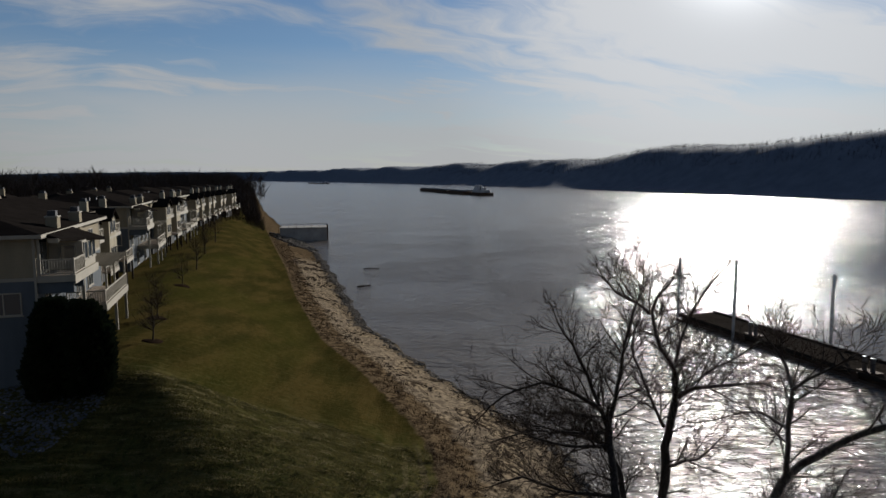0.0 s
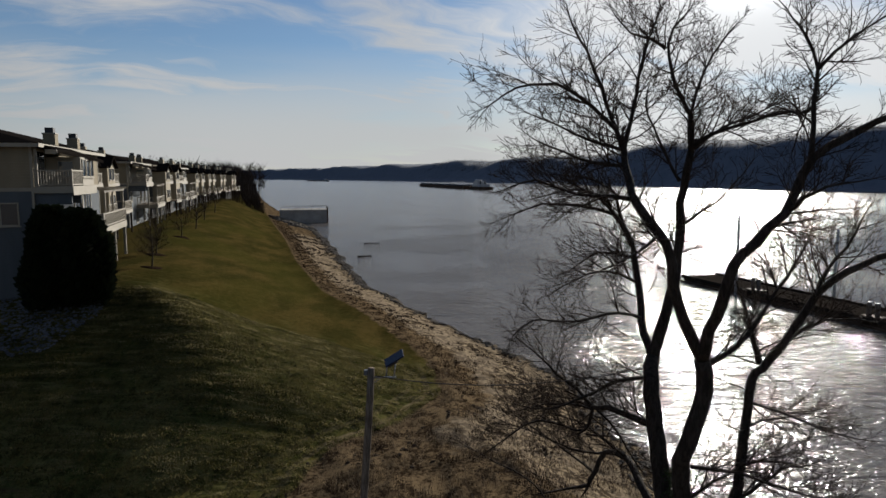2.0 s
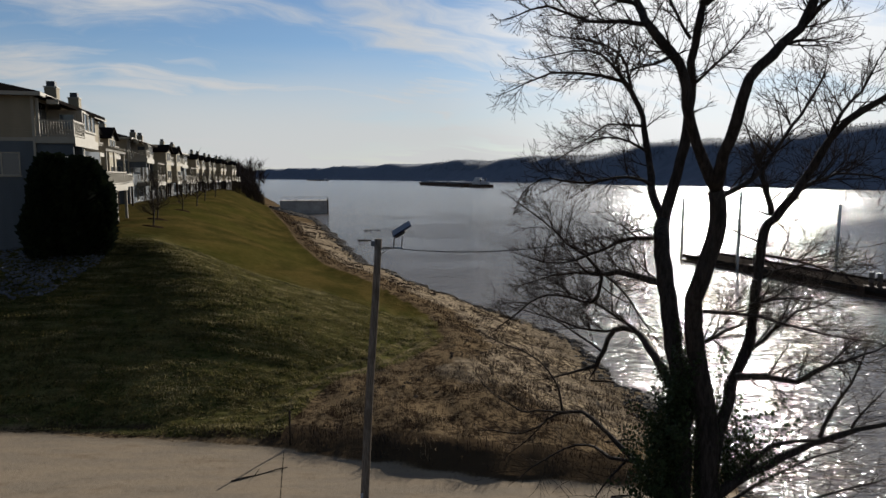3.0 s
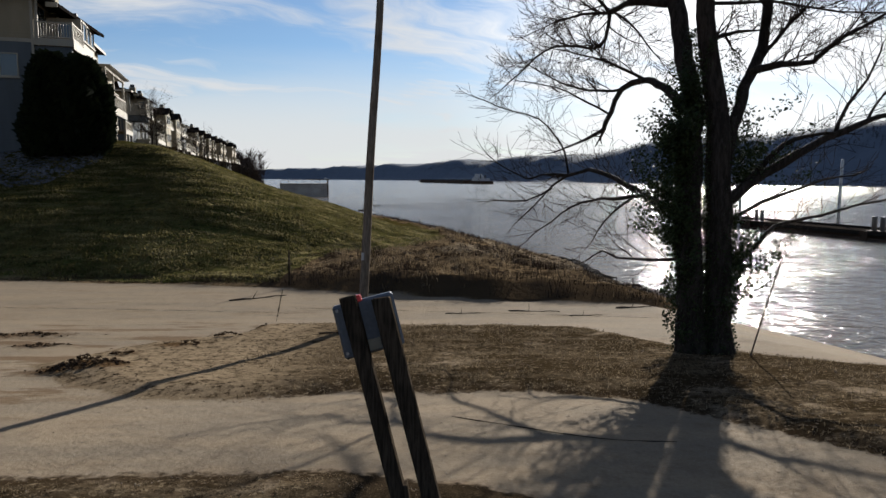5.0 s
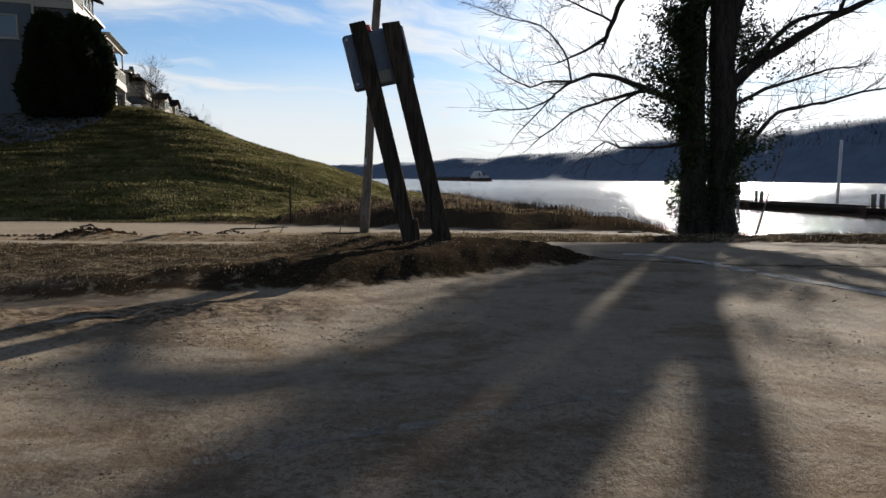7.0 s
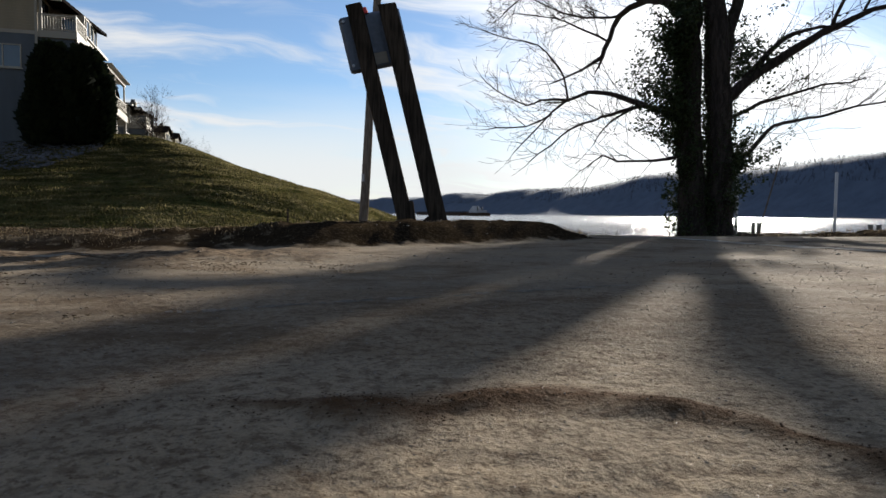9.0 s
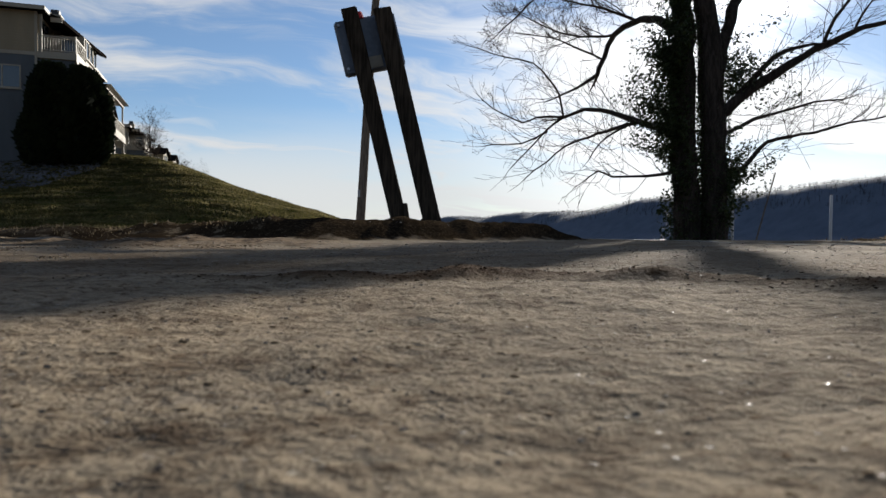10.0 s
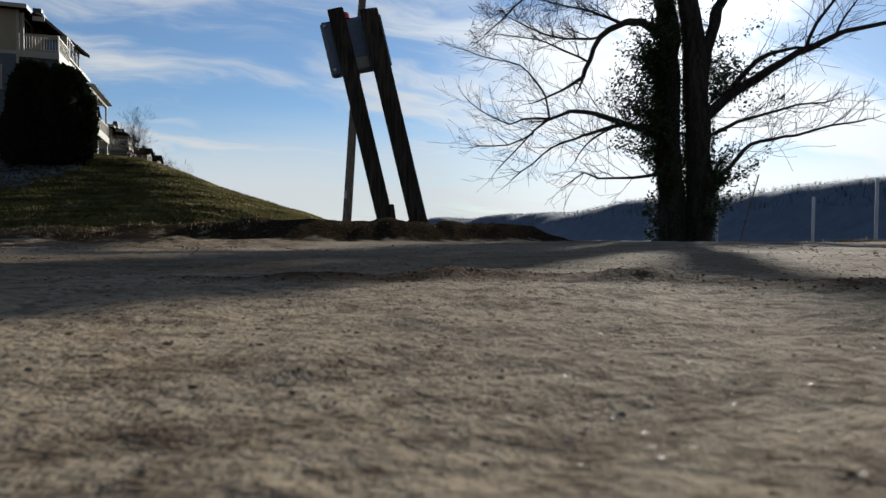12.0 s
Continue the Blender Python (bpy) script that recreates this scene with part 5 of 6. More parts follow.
# ---------------------------------------------------------------- markings on the concrete
def draped(name, line, width, material, label, category, lift=0.004, step=0.06, wob=0.0, seed=0, gaps=0.0):
    """A thin strip that follows the ground."""
    pts = spline([(a, b, 0) for a, b in line], step)
    rng = random.Random(seed)
    verts, faces = [], []
    rows = 3
    for i, p in enumerate(pts):
        d = (pts[min(i + 1, len(pts) - 1)] - pts[max(i - 1, 0)]).normalized()
        nrm = Vector((-d.y, d.x, 0))
        w = width * (1 + rng.uniform(-wob, wob))
        for k in range(rows):
            q = p + nrm * w * (k / (rows - 1) - 0.5)
            verts.append((q.x, q.y, ground_at(q.x, q.y) + lift))
    for i in range(len(pts) - 1):
        if rng.random() < gaps:
            continue
        for k in range(rows - 1):
            faces.append((i * rows + k, i * rows + k + 1, (i + 1) * rows + k + 1, (i + 1) * rows + k))
    mesh = bpy.data.meshes.new(name)
    mesh.from_pydata(verts, [], faces)
    ob = part_mesh(name, mesh, material)
    return tagged(ob, label, category, kind="structure")


draped("painted_line", [(1.05, 4.80), (1.28, 4.70), (1.53, 4.32), (1.73, 3.79), (2.01, 3.01), (2.4, 2.0), (2.9, 0.8)], 0.115, PAINT, "worn white line on the concrete apron", "road marking", wob=0.25, seed=1, gaps=0.03)
draped("painted_line", [(-3.6, 0.95), (-2.12, 2.16), (-1.46, 2.85)], 0.03, FAINT, "faded white line beside the turf", "road marking", wob=0.5, seed=3, gaps=0.15)
draped("painted_line", [(-0.95, 0.93), (-0.3, 1.22), (0.42, 1.53)], 0.028, FAINT, "faint scraped white line on the apron", "road marking", wob=0.8, seed=5, gaps=0.30, lift=0.0012, step=0.014)
for k, line in enumerate((((-5.7, 21.9), (-5.1, 19.0), (-4.5, 16.2)), ((-22, 18.6), (-12, 18.2), (-6.0, 17.7), (-4.5, 17.5)), ((-4.5, 18.3), (0, 17.7), (6, 16.8)),
                          ((0.8, 4.5), (1.8, 4.2), (3.0, 4.05), (4.6, 3.7)), ((-0.2, 7.6), (1.2, 6.8), (2.2, 6.6)))):
    draped("crack", line, 0.03, CRACK, "dark open joint in the concrete", "crack", 0.003, 0.15, 0.6, 10 + k, 0.05)


# ---------------------------------------------------------------- stones, drift and pebbles
SOIL = plain("damp_soil", (0.075, 0.050, 0.031), 0.9, 0.45, 60, bump=0.5)
def stones(name, x, y, size, material, label, rng, squash=0.55, sink=0.25, cat="stones"):
    """Many small irregular stones in one mesh."""
    ico = bmesh.new()
    bmesh.ops.create_icosphere(ico, subdivisions=1, radius=1.0)
    base = np.array([v.co[:] for v in ico.verts])
    tri = np.array([[v.index for v in f.verts] for f in ico.faces])
    ico.free()
    z = height(x, y)
    k = len(x)
    w = rng.uniform(0, 2 * np.pi, k)
    s = np.stack([size * rng.uniform(0.7, 1.5, k), size * rng.uniform(0.6, 1.0, k), size * squash * rng.uniform(0.6, 1.1, k)], 1)
    wob = rng.uniform(0.72, 1.2, (k, len(base), 1))
    co = base[None] * wob * s[:, None, :]
    c, sn = np.cos(w)[:, None], np.sin(w)[:, None]
    co = np.stack([co[..., 0] * c - co[..., 1] * sn, co[..., 0] * sn + co[..., 1] * c, co[..., 2]], 2)
    co += np.stack([x, y, z + s[:, 2] * (0.5 - sink)], 1)[:, None, :]
    faces = (tri[None] + np.arange(k)[:, None, None] * len(base)).reshape(-1, 3)
    mesh = bpy.data.meshes.new(name)
    mesh.from_pydata(co.reshape(-1, 3).tolist(), [], faces.tolist())
    return tagged(part_mesh(name, mesh, material), label, cat, kind="stuff")


y = nr.uniform(20, 190, 3600)
x = shore_x(y) - np.abs(nr.normal(0, 0.8, len(y))) + 0.25
stones("shore_stones", x, y, nr.uniform(0.06, 0.26, len(x)) * np.interp(y, [20, 190], [0.8, 1.6]), ROCK, "dark wet stones along the waterline", nr)
x, y = scatter(17000, -34, 9, 26, 150, lambda x, y: (x > lawn_x(y) + 1.0) & (x < shore_x(y)) & (lump(x, y, 3.0, 51) + lump(x, y, 0.9, 52) + nr.uniform(-0.5, 0.5, len(x)) > 0.35))
stones("beach_drift", x, y, nr.uniform(0.05, 0.20, len(x)) * np.interp(y, [26, 50, 150], [0.7, 0.9, 1.9]), DRIFT, "dark drift and stones strewn over the beach", nr, 0.5)
x, y = scatter(5600, -32, -18.0, 31.5, 41, lambda x, y: (y > 33.0 + 0.9 * np.abs(lump(x, y, 2, 55))) & (x < -19.3 - 0.35 * np.abs(y - 37)))
STONEBED = plain("bed_stone", (0.125, 0.128, 0.138), 0.9, 0.45, 3, bump=0.5, dist=0.02)
stones("stone_bed", x, y, nr.uniform(0.05, 0.13, len(x)), STONEBED, "bed of pale river stones beside the house", nr, 0.6)
r = nr.uniform(0.12, 3.2, 3200)
w = nr.uniform(-0.75, 0.75, 3200)
x, y = -0.355 + np.sin(w) * r * 1.1, -0.433 + np.cos(w) * r
stones("apron_grit", x, y, nr.uniform(0.0006, 0.0020, len(x)) * (0.35 + 0.8 * r), PEBBLE, "loose grit on the silted apron", nr, 0.6)
x, y = scatter(1800, -6, 6, 2.6, 9, lambda x, y: paved(x, y) > 0)
stones("drive_pebbles", x, y, nr.uniform(0.003, 0.009, len(x)), PEBBLE, "small pebbles on the drive", nr, 0.6)
x, y = scatter(40000, -11.0, -4.0, 9.8, 14.8, lambda x, y: heap(x, y) + 0.25 * lump(x, y, 0.15, 68) + nr.uniform(-0.1, 0.1, len(x)) > 0.42)
CLOD = plain("earth_clod", (0.15, 0.105, 0.065), 0.95, 0.5, 10, bump=0.5)
stones("earth_clods", x, y, 0.006 + 0.035 * nr.uniform(0, 1, len(x)) ** 3, SOIL, "heap of dark earth clods on the drive", nr, 0.7)
x, y = scatter(40000, -0.75, 0.5, -0.35, 0.5, lambda x, y: np.abs(y - ridge_y(x) - 0.025 * lump(x, y, 0.2, 21)) < 0.012 + 0.035 * lump(x, y, 0.10, 59) + nr.uniform(-0.02, 0.04, len(x)) - 0.06 * np.maximum(-0.45 - x, 0))
stones("dirt_ridge", x, y, 0.0003 + 0.0016 * nr.uniform(0, 1, len(x)) ** 5, SOIL, "low ridge of dark dirt across the apron", nr, 0.6)


x, y = scatter(22000, -3.4, -0.7, 0.7, 2.3, lambda x, y: lump(x, y, 0.45, 66) + 0.6 * lump(x, y, 0.12, 67) > 0.72)
stones("soil_crumbs", x, y, 0.0008 + 0.0042 * nr.uniform(0, 1, len(x)) ** 3, CLOD, "brown soil crumbs spilled from the turf", nr, 0.5)
r = nr.uniform(0.10, 1.3, 5200)
w = nr.uniform(-0.7, 0.7, len(r))
x, y = -0.355 + np.sin(w) * r * 1.1, -0.433 + np.cos(w) * r
ok = lump(x, y, 0.07, 76) + 0.7 * lump(x, y, 0.25, 77) + nr.uniform(-0.3, 0.3, len(x)) > 0.2
x, y, r = x[ok], y[ok], r[ok]
stones("apron_chips", x, y, (0.0005 + 0.0022 * nr.uniform(0, 1, len(x)) ** 3) * (0.5 + 0.8 * r), CLOD, "flat brown chips of leaf and bark on the silt", nr, 0.2, 0.15)
y = nr.uniform(176, 212, 900)
x = shore_x(y) - np.abs(nr.normal(0, 3.0, len(y))) + 1.0
stones("wharf_rubble", x, y, nr.uniform(0.25, 0.8, len(x)), ROCK, "dark rubble heaped beside the wharf", nr, 0.7)
r = nr.uniform(0.08, 3.0, 8000)
w = nr.uniform(-0.75, 0.75, len(r))
x, y = -0.355 + np.sin(w) * r * 1.1, -0.433 + np.cos(w) * r
ok = lump(x, y, 0.10, 62) + 0.8 * lump(x, y, 0.33, 63) + nr.uniform(-0.5, 0.5, len(x)) > 0.15
x, y, r = x[ok], y[ok], r[ok]
stones("apron_litter", x, y, 0.0014 * (0.45 + 2.4 * nr.uniform(0, 1, len(x)) ** 5) * (0.30 + 0.5 * r), CLOD, "crumbs of brown soil and leaf litter on the apron", nr, 0.35)


x, y = scatter(20000, -7, 1.0, 2.2, 5.9, lambda x, y: (island(x, y)[0] > 0.40) & (x < -0.9 + 0.8 * lump(x, y, 0.8, 71)) & (lump(x, y, 0.3, 69) + nr.uniform(-0.7, 0.7, len(x)) > 0.0))
stones("turf_crumbs", x, y, nr.uniform(0.003, 0.012, len(x)), LITTER, "crumbs of earth and dead leaves in the turf", nr, 0.45, 0.1)
x, y = scatter(24000, -7.4, 11, 4, 16, lambda x, y: (island(x, y)[1] > -0.1) & (lump(x, y, 0.5, 70) + nr.uniform(-0.7, 0.7, len(x)) > 0.1))
stones("leaf_litter", x, y, 0.006 + 0.018 * nr.uniform(0, 1, len(x)) ** 2, LITTER, "dead leaves and crumbs of earth under the tree", nr, 0.4, 0.1)


def driftwood(x, y, length, turn, r, label, at_water=False):
    z = WATER + 0.02 if at_water else ground_at(x, y) + r * 0.6
    c, s = math.cos(turn), math.sin(turn)
    pts = [(x + c * length * (k / 5 - 0.5), y + s * length * (k / 5 - 0.5), z + 0.05 * math.sin(k * 1.9) * length * 0.2) for k in range(6)]
    runs = [(pts, [r * (1 - 0.12 * k) for k in range(6)])]
    runs.append(([pts[2], (pts[2][0] + 0.2 * length * s, pts[2][1] - 0.1 * length, z + 0.16 * length)], [r * 0.5, r * 0.15]))
    tagged(tubes("driftwood", runs, TWIG, sides=6), label, "driftwood", "driftwood by the river")


driftwood(-14.1, 117.9, 2.6, 0.5, 0.22, "dark log lying in the shallows", True)
driftwood(-15.3, 141.0, 3.4, 0.15, 0.10, "bare branch lying in the shallows", True)
driftwood(-2.5, 13.8, 0.95, 0.25, 0.022, "dead stick lying on the turf")
driftwood(7.5, 34.0, 2.4, -0.3, 0.10, "bleached drift log on the shore")
driftwood(8.4, 30.5, 1.8, 0.4, 0.08, "bleached drift log on the shore")
driftwood(5.5, 22.5, 2.2, 0.2, 0.07, "bleached drift log on the shore")
driftwood(0.3, 17.5, 1.1, 0.05, 0.014, "dark wrack stick washed onto the drive")
driftwood(2.2, 17.8, 1.4, -0.06, 0.018, "dark wrack stick washed onto the drive")
driftwood(3.5, 17.2, 0.9, 0.12, 0.013, "dark wrack stick washed onto the drive")
driftwood(5.2, 18.5, 1.2, 0.2, 0.025, "dark wrack stick washed onto the drive")
driftwood(-6.0, 20.0, 1.8, 0.6, 0.03, "dead stick lying on the drive")


# ---------------------------------------------------------------- evergreens and small trees by the houses
def evergreen(x, y, h, r, seed):
    rng = random.Random(seed)
    z = ground_at(x, y)
    bush = thing("evergreen_shrub", Matrix.Translation((x, y, z)), "tall dense dark evergreen shrub beside the house", "shrub", "evergreens by the house")
    bm = bmesh.new()
    bmesh.ops.create_icosphere(bm, subdivisions=4, radius=1.0)

    def girth(f):
        return (1 - max(0.0, (f - 0.30) / 0.70) ** 1.7) ** 0.72 * (0.80 + 0.2 * min(f / 0.25, 1))
    for v in bm.verts:
        f = (v.co.z + 1) / 2
        q = noise.noise(v.co * 2.2 + Vector((seed, 0, 0))) * 0.34 + noise.noise(v.co * 6 + Vector((seed, 3, 0))) * 0.14
        flat = Vector((v.co.x, v.co.y, 0))
        flat = flat.normalized() if flat.length > 1e-4 else Vector((0, 0, 0))
        g = min(girth(f), math.sqrt(max(0.0, 1 - v.co.z ** 2)) * 1.6)
        v.co = flat * r * 0.82 * g * (1 + q) + Vector((0, 0, f * h * 0.96 * (1 + 0.2 * q)))
    part("inner_growth", bm, CEDAR, bush, smooth=True)
    verts, faces = [], []
    for k in range(7000):
        f = rng.random() ** 0.85
        w = rng.uniform(0, 2 * math.pi)
        c = Vector((math.cos(w) * 1.0, math.sin(w), f))
        q = noise.noise(c * 2.4 + Vector((seed, 0, 0))) * 0.36
        g = r * girth(f) * (0.88 + q + rng.uniform(-0.08, 0.13))
        p = Vector((math.cos(w) * g, math.sin(w) * g, f * h + rng.uniform(-0.1, 0.15)))
        out = Vector((math.cos(w), math.sin(w), rng.uniform(0.2, 1.4))).normalized()
        s = rng.uniform(0.20, 0.62) + (0.25 * rng.random() if f > 0.6 else 0.0)
        side = out.orthogonal().normalized() * s * 0.35
        i = len(verts)
        verts.extend([p - side * 0.4, p + out * s * 0.5 + side, p + out * s, p + out * s * 0.5 - side])
        faces.append((i, i + 1, i + 2, i + 3))
    mesh = bpy.data.meshes.new("sprays")
    mesh.from_pydata([tuple(v) for v in verts], [], faces)
    part_mesh("sprays", mesh, CEDAR, bush, "dark flat leaf sprays")


# near-black bark: the shadow ring under each young tree is in the colour
SHADED_MULCH = plain("shaded_bark_mulch", (0.022, 0.015, 0.010), 0.95, 0.5, 20, bump=0.5)


def shaded_mulch_bed(x, y, r):
    """A low round bed of bark, heaped a little towards the trunk; its dark colour stands for shadow."""
    verts = [(x, y, ground_at(x, y) + 0.10)]
    for ring, lift in ((0.45, 0.08), (0.85, 0.05), (1.0, -0.03)):
        for j in range(16):
            w = 2 * math.pi * j / 16
            q = r * ring * (1 + 0.10 * math.sin(3 * w + x))
            verts.append((x + math.cos(w) * q, y + math.sin(w) * q, ground_at(x + math.cos(w) * q, y + math.sin(w) * q) + lift))
    faces = [(0, 1 + j, 1 + (j + 1) % 16) for j in range(16)]
    for ring in range(2):
        a = 1 + 16 * ring
        faces += [(a + j, a + 16 + j, a + 16 + (j + 1) % 16, a + (j + 1) % 16) for j in range(16)]
    mesh = bpy.data.meshes.new("shaded_mulch_bed")
    mesh.from_pydata(verts, [], faces)
    tagged(part_mesh("shaded_mulch_bed", mesh, SHADED_MULCH, smooth=True), "round bark mulch bed on the lawn, darkened for its tree's shadow", "mulch", "mulch beds of the young trees")


evergreen(-22.2, 37.7, 5.3, 1.25, 1)
evergreen(-20.65, 38.0, 5.0, 1.35, 5)
for k, (x, y, h) in enumerate(((-20.6, 46.7, 3.2), (-23.6, 54.4, 3.2), (-28.4, 72.0, 3.0), (-32.0, 86.0, 4.0), (-37.0, 103.0, 4.5), (-41.5, 121.0, 4.5))):
    if k < 3:
        shaded_mulch_bed(x, y, 0.75 + 0.1 * (k % 3))
    small_tree(Matrix.Translation((x, y, ground_at(x, y))), h, 40 + k, "small bare ornamental tree on the lawn", "young trees on the lawn")


# ---------------------------------------------------------------- the row of houses
def sash(parent, x, y, z, w, h, facing, name="window", bars=1):
    """A window: frame, sill, panes. facing: 'e' towards the river, 's' along the row."""
    m = pose(x, y, z, 0, 0, 90 if facing == "e" else 0)
    f = 0.07
    bm = bmesh.new()
    for a, b, c, d in ((-w / 2, -w / 2 + f, 0, h), (w / 2 - f, w / 2, 0, h), (-w / 2 + f, w / 2 - f, 0, f), (-w / 2 + f, w / 2 - f, h - f, h)):
        box(bm, a, -0.05, c, b, 0.03, d)
    for k in range(bars):
        q = -w / 2 + w * (k + 1) / (bars + 1)
        box(bm, q - 0.035, -0.045, f, q + 0.035, 0.03, h - f)
    bm.transform(m)
    win = part(name, bm, TRIM, parent)
    bm = boxed(-w / 2 - 0.06, -0.09, -0.07, w / 2 + 0.06, 0.03, -0.002)
    bm.transform(m)
    part("sill", bm, TRIM, win)
    for k in range(bars + 1):
        a = -w / 2 + w * k / (bars + 1) + 0.036
        b = -w / 2 + w * (k + 1) / (bars + 1) - 0.036
        bm = boxed(a, -0.012, f, b, 0.0, h - f)
        bm.transform(m)
        part("pane", bm, GLASS, win, "dark glass pane")
    return win


def railing(parent, x0, y0, x1, y1, z, h=0.98):
    """A white balustrade along one straight run."""
    d = Vector((x1 - x0, y1 - y0, 0))
    length = d.length
    m = Matrix.Translation((x0, y0, z)) @ Matrix.Rotation(math.atan2(d.y, d.x), 4, "Z")
    bm = boxed(0, -0.04, h - 0.08, length, 0.04, h)
    box(bm, 0, -0.03, 0.08, length, 0.03, 0.15)
    bm.transform(m)
    rail = part("railing", bm, TRIM, parent)
    count = int(length / 0.14)
    mesh = None
    for k in range(count + 1):
        big = k in (0, count)
        s = 0.045 if big else 0.018
        at = m @ Matrix.Translation((length * k / count, 0, 0))
        if big or mesh is None:
            bm = boxed(-s, -s, 0.0, s, s, h + 0.06) if big else boxed(-s, -s, 0.15, s, s, h - 0.08)
            ob = part("newel" if big else "baluster", bm, TRIM, rail)
            if not big:
                mesh = ob.data
        else:
            ob = part_mesh("baluster", mesh, None, rail)
        ob.matrix_basis = at
    return rail


def hip_roof(bm, x0, y0, x1, y1, z, rise, over, thick=0.22):
    x0, y0, x1, y1 = x0 - over, y0 - over, x1 + over, y1 + over
    run = (x1 - x0) / 2
    lo = [(x0, y0), (x1, y0), (x1, y1), (x0, y1)]
    a = [bm.verts.new((p[0], p[1], z - thick)) for p in lo]
    b = [bm.verts.new((p[0], p[1], z)) for p in lo]
    r0, r1 = bm.verts.new((x0 + run, y0 + run * 0.9, z + rise)), bm.verts.new((x0 + run, y1 - run * 0.9, z + rise))
    for i in range(4):
        j = (i + 1) % 4
        bm.faces.new((a[i], a[j], b[j], b[i]))
    bm.faces.new(tuple(reversed(a)))
    bm.faces.new((b[0], b[1], r0))
    bm.faces.new((b[1], b[2], r1, r0))
    bm.faces.new((b[2], b[3], r1))
    bm.faces.new((b[3], b[0], r0, r1))


EAVES = plain("brown_eaves", (0.13, 0.11, 0.085), 0.8, 0.7, 4)


def townhouse(m, label, group):
    """Three floors: +x looks to the river, +y runs along the row; the ground is at z = 0."""
    house = thing("townhouse", m, label, "house", group)
    L, D = 18.6, 12.0
    part("lower_wall", boxed(-D, 0, -2.5, 0, L, 5.60), BLUE, house, "blue-grey lap siding")
    part("upper_wall", boxed(-D, 0.0, 5.60, -0.002, L, 8.25), BEIGE, house, "beige lap siding")
    bm = boxed(-D - 0.02, -0.025, 5.54, 0.025, L + 0.02, 5.74)
    part("trim_band", bm, TRIM, house)
    for x, y in ((0.0, 0.0), (-D, 0.0), (0.0, L)):
        part("corner_board", boxed(x - 0.09, y - 0.03, -0.5, x + 0.035, y + 0.09, 8.2), TRIM, house)
    bm = bmesh.new()
    hip_roof(bm, -D, 0, 0.0, L, 8.32, 1.75, 0.55)
    roof = part("roof", bm, ROOF, house, "dark shingled low hip roof")
    bm = boxed(-D - 0.57, -0.575, 8.08, 0.57, -0.55, 8.30)
    box(bm, 0.55, -0.55, 8.08, 0.575, L + 0.55, 8.30)
    part("fascia", bm, TRIM, roof)
    # roof that runs out and down over the balcony and the bay
    bm = bmesh.new()
    a = [(0.0, 0.6, 8.45), (2.55, 0.6, 7.50), (2.55, 7.0, 7.50), (0.0, 7.0, 8.45)]
    top = [bm.verts.new(p) for p in a]
    low = [bm.verts.new((p[0], p[1], p[2] - 0.2)) for p in a]
    bm.faces.new(top)
    bm.faces.new(tuple(reversed(low)))
    for i in range(4):
        bm.faces.new((top[i], low[i], low[(i + 1) % 4], top[(i + 1) % 4]))
    bmesh.ops.recalc_face_normals(bm, faces=bm.faces)
    for v in bm.verts:
        if v.co.y < 3 and v.co.x > 1:
            v.co.x, v.co.z = 1.2, v.co.z + 0.50
    part("porch_roof", bm, ROOF, house)
    part("porch_fascia", boxed(0.6, 0.55, 7.72, 1.22, 0.60, 7.98), TRIM, house)
    for k, (cx, cy) in enumerate(((0.05, 4.3), (0.05, 10.4))):
        bm = boxed(cx - 0.34, cy - 0.40, 7.6, cx + 0.34, cy + 0.40, 9.15)
        ch = part("chimney", bm, BEIGE, house)
        part("chimney_cap", boxed(cx - 0.24, cy - 0.27, 9.15, cx + 0.24, cy + 0.27, 9.48), BLACK, ch, "black metal cap")
        part("chimney_crown", boxed(cx - 0.38, cy - 0.44, 9.06, cx + 0.38, cy + 0.44, 9.148), TRIM, ch)
    for cx, cy in ((-4.4, 1.5), (-3.7, 1.9)):
        tubes("vent_pipe", [([(cx, cy, 8.4), (cx, cy, 9.35)], [0.09, 0.09])], BLACK, house, sides=8)
    # balcony under the roof at the corner
    part("balcony_floor", boxed(0.03, 0.05, 5.62, 2.05, 2.9, 5.80), DECKWOOD, house)
    part("balcony_fascia", boxed(0.03, -0.0, 5.42, 2.1, 0.048, 5.82), TRIM, house)
    part("balcony_fascia", boxed(2.052, 0.05, 5.28, 2.1, 6.7, 5.82), TRIM, house)
    part("balcony_bracket", boxed(0.03, 0.15, 4.75, 1.95, 0.30, 5.40), BLUE, house)
    part("balcony_bracket", boxed(0.03, 2.6, 4.75, 1.95, 2.75, 5.40), BLUE, house)
    railing(house, 0.10, 0.10, 2.02, 0.10, 5.80)
    railing(house, 2.02, 0.16, 2.02, 2.85, 5.80)
    for x, y in ((1.30, 0.12),):
        part("porch_post", boxed(0.14, 0.10, 5.80, 0.26, 0.22, 8.0), TRIM, house)
    # glazed door on the balcony
    door = part("balcony_door", boxed(0.0, 0.55, 5.82, 0.05, 2.55, 7.95), TRIM, house)
    for a in (0.63, 1.59):
        part("pane", boxed(0.045, a, 5.95, 0.062, a + 0.88, 7.86), GLASS, door, "dark glass pane")
    # the bay towards the river
    part("bay", boxed(0.03, 2.95, 5.82, 1.95, 6.6, 7.60), TRIM, house, "white boarded bay")
    part("bay_underside", boxed(0.03, 2.95, 5.35, 1.95, 6.6, 5.815), BEIGE, house)
    for y in (3.65, 4.8, 5.95):
        sash(house, 1.97, y, 6.35, 0.95, 1.15, "e", bars=0)
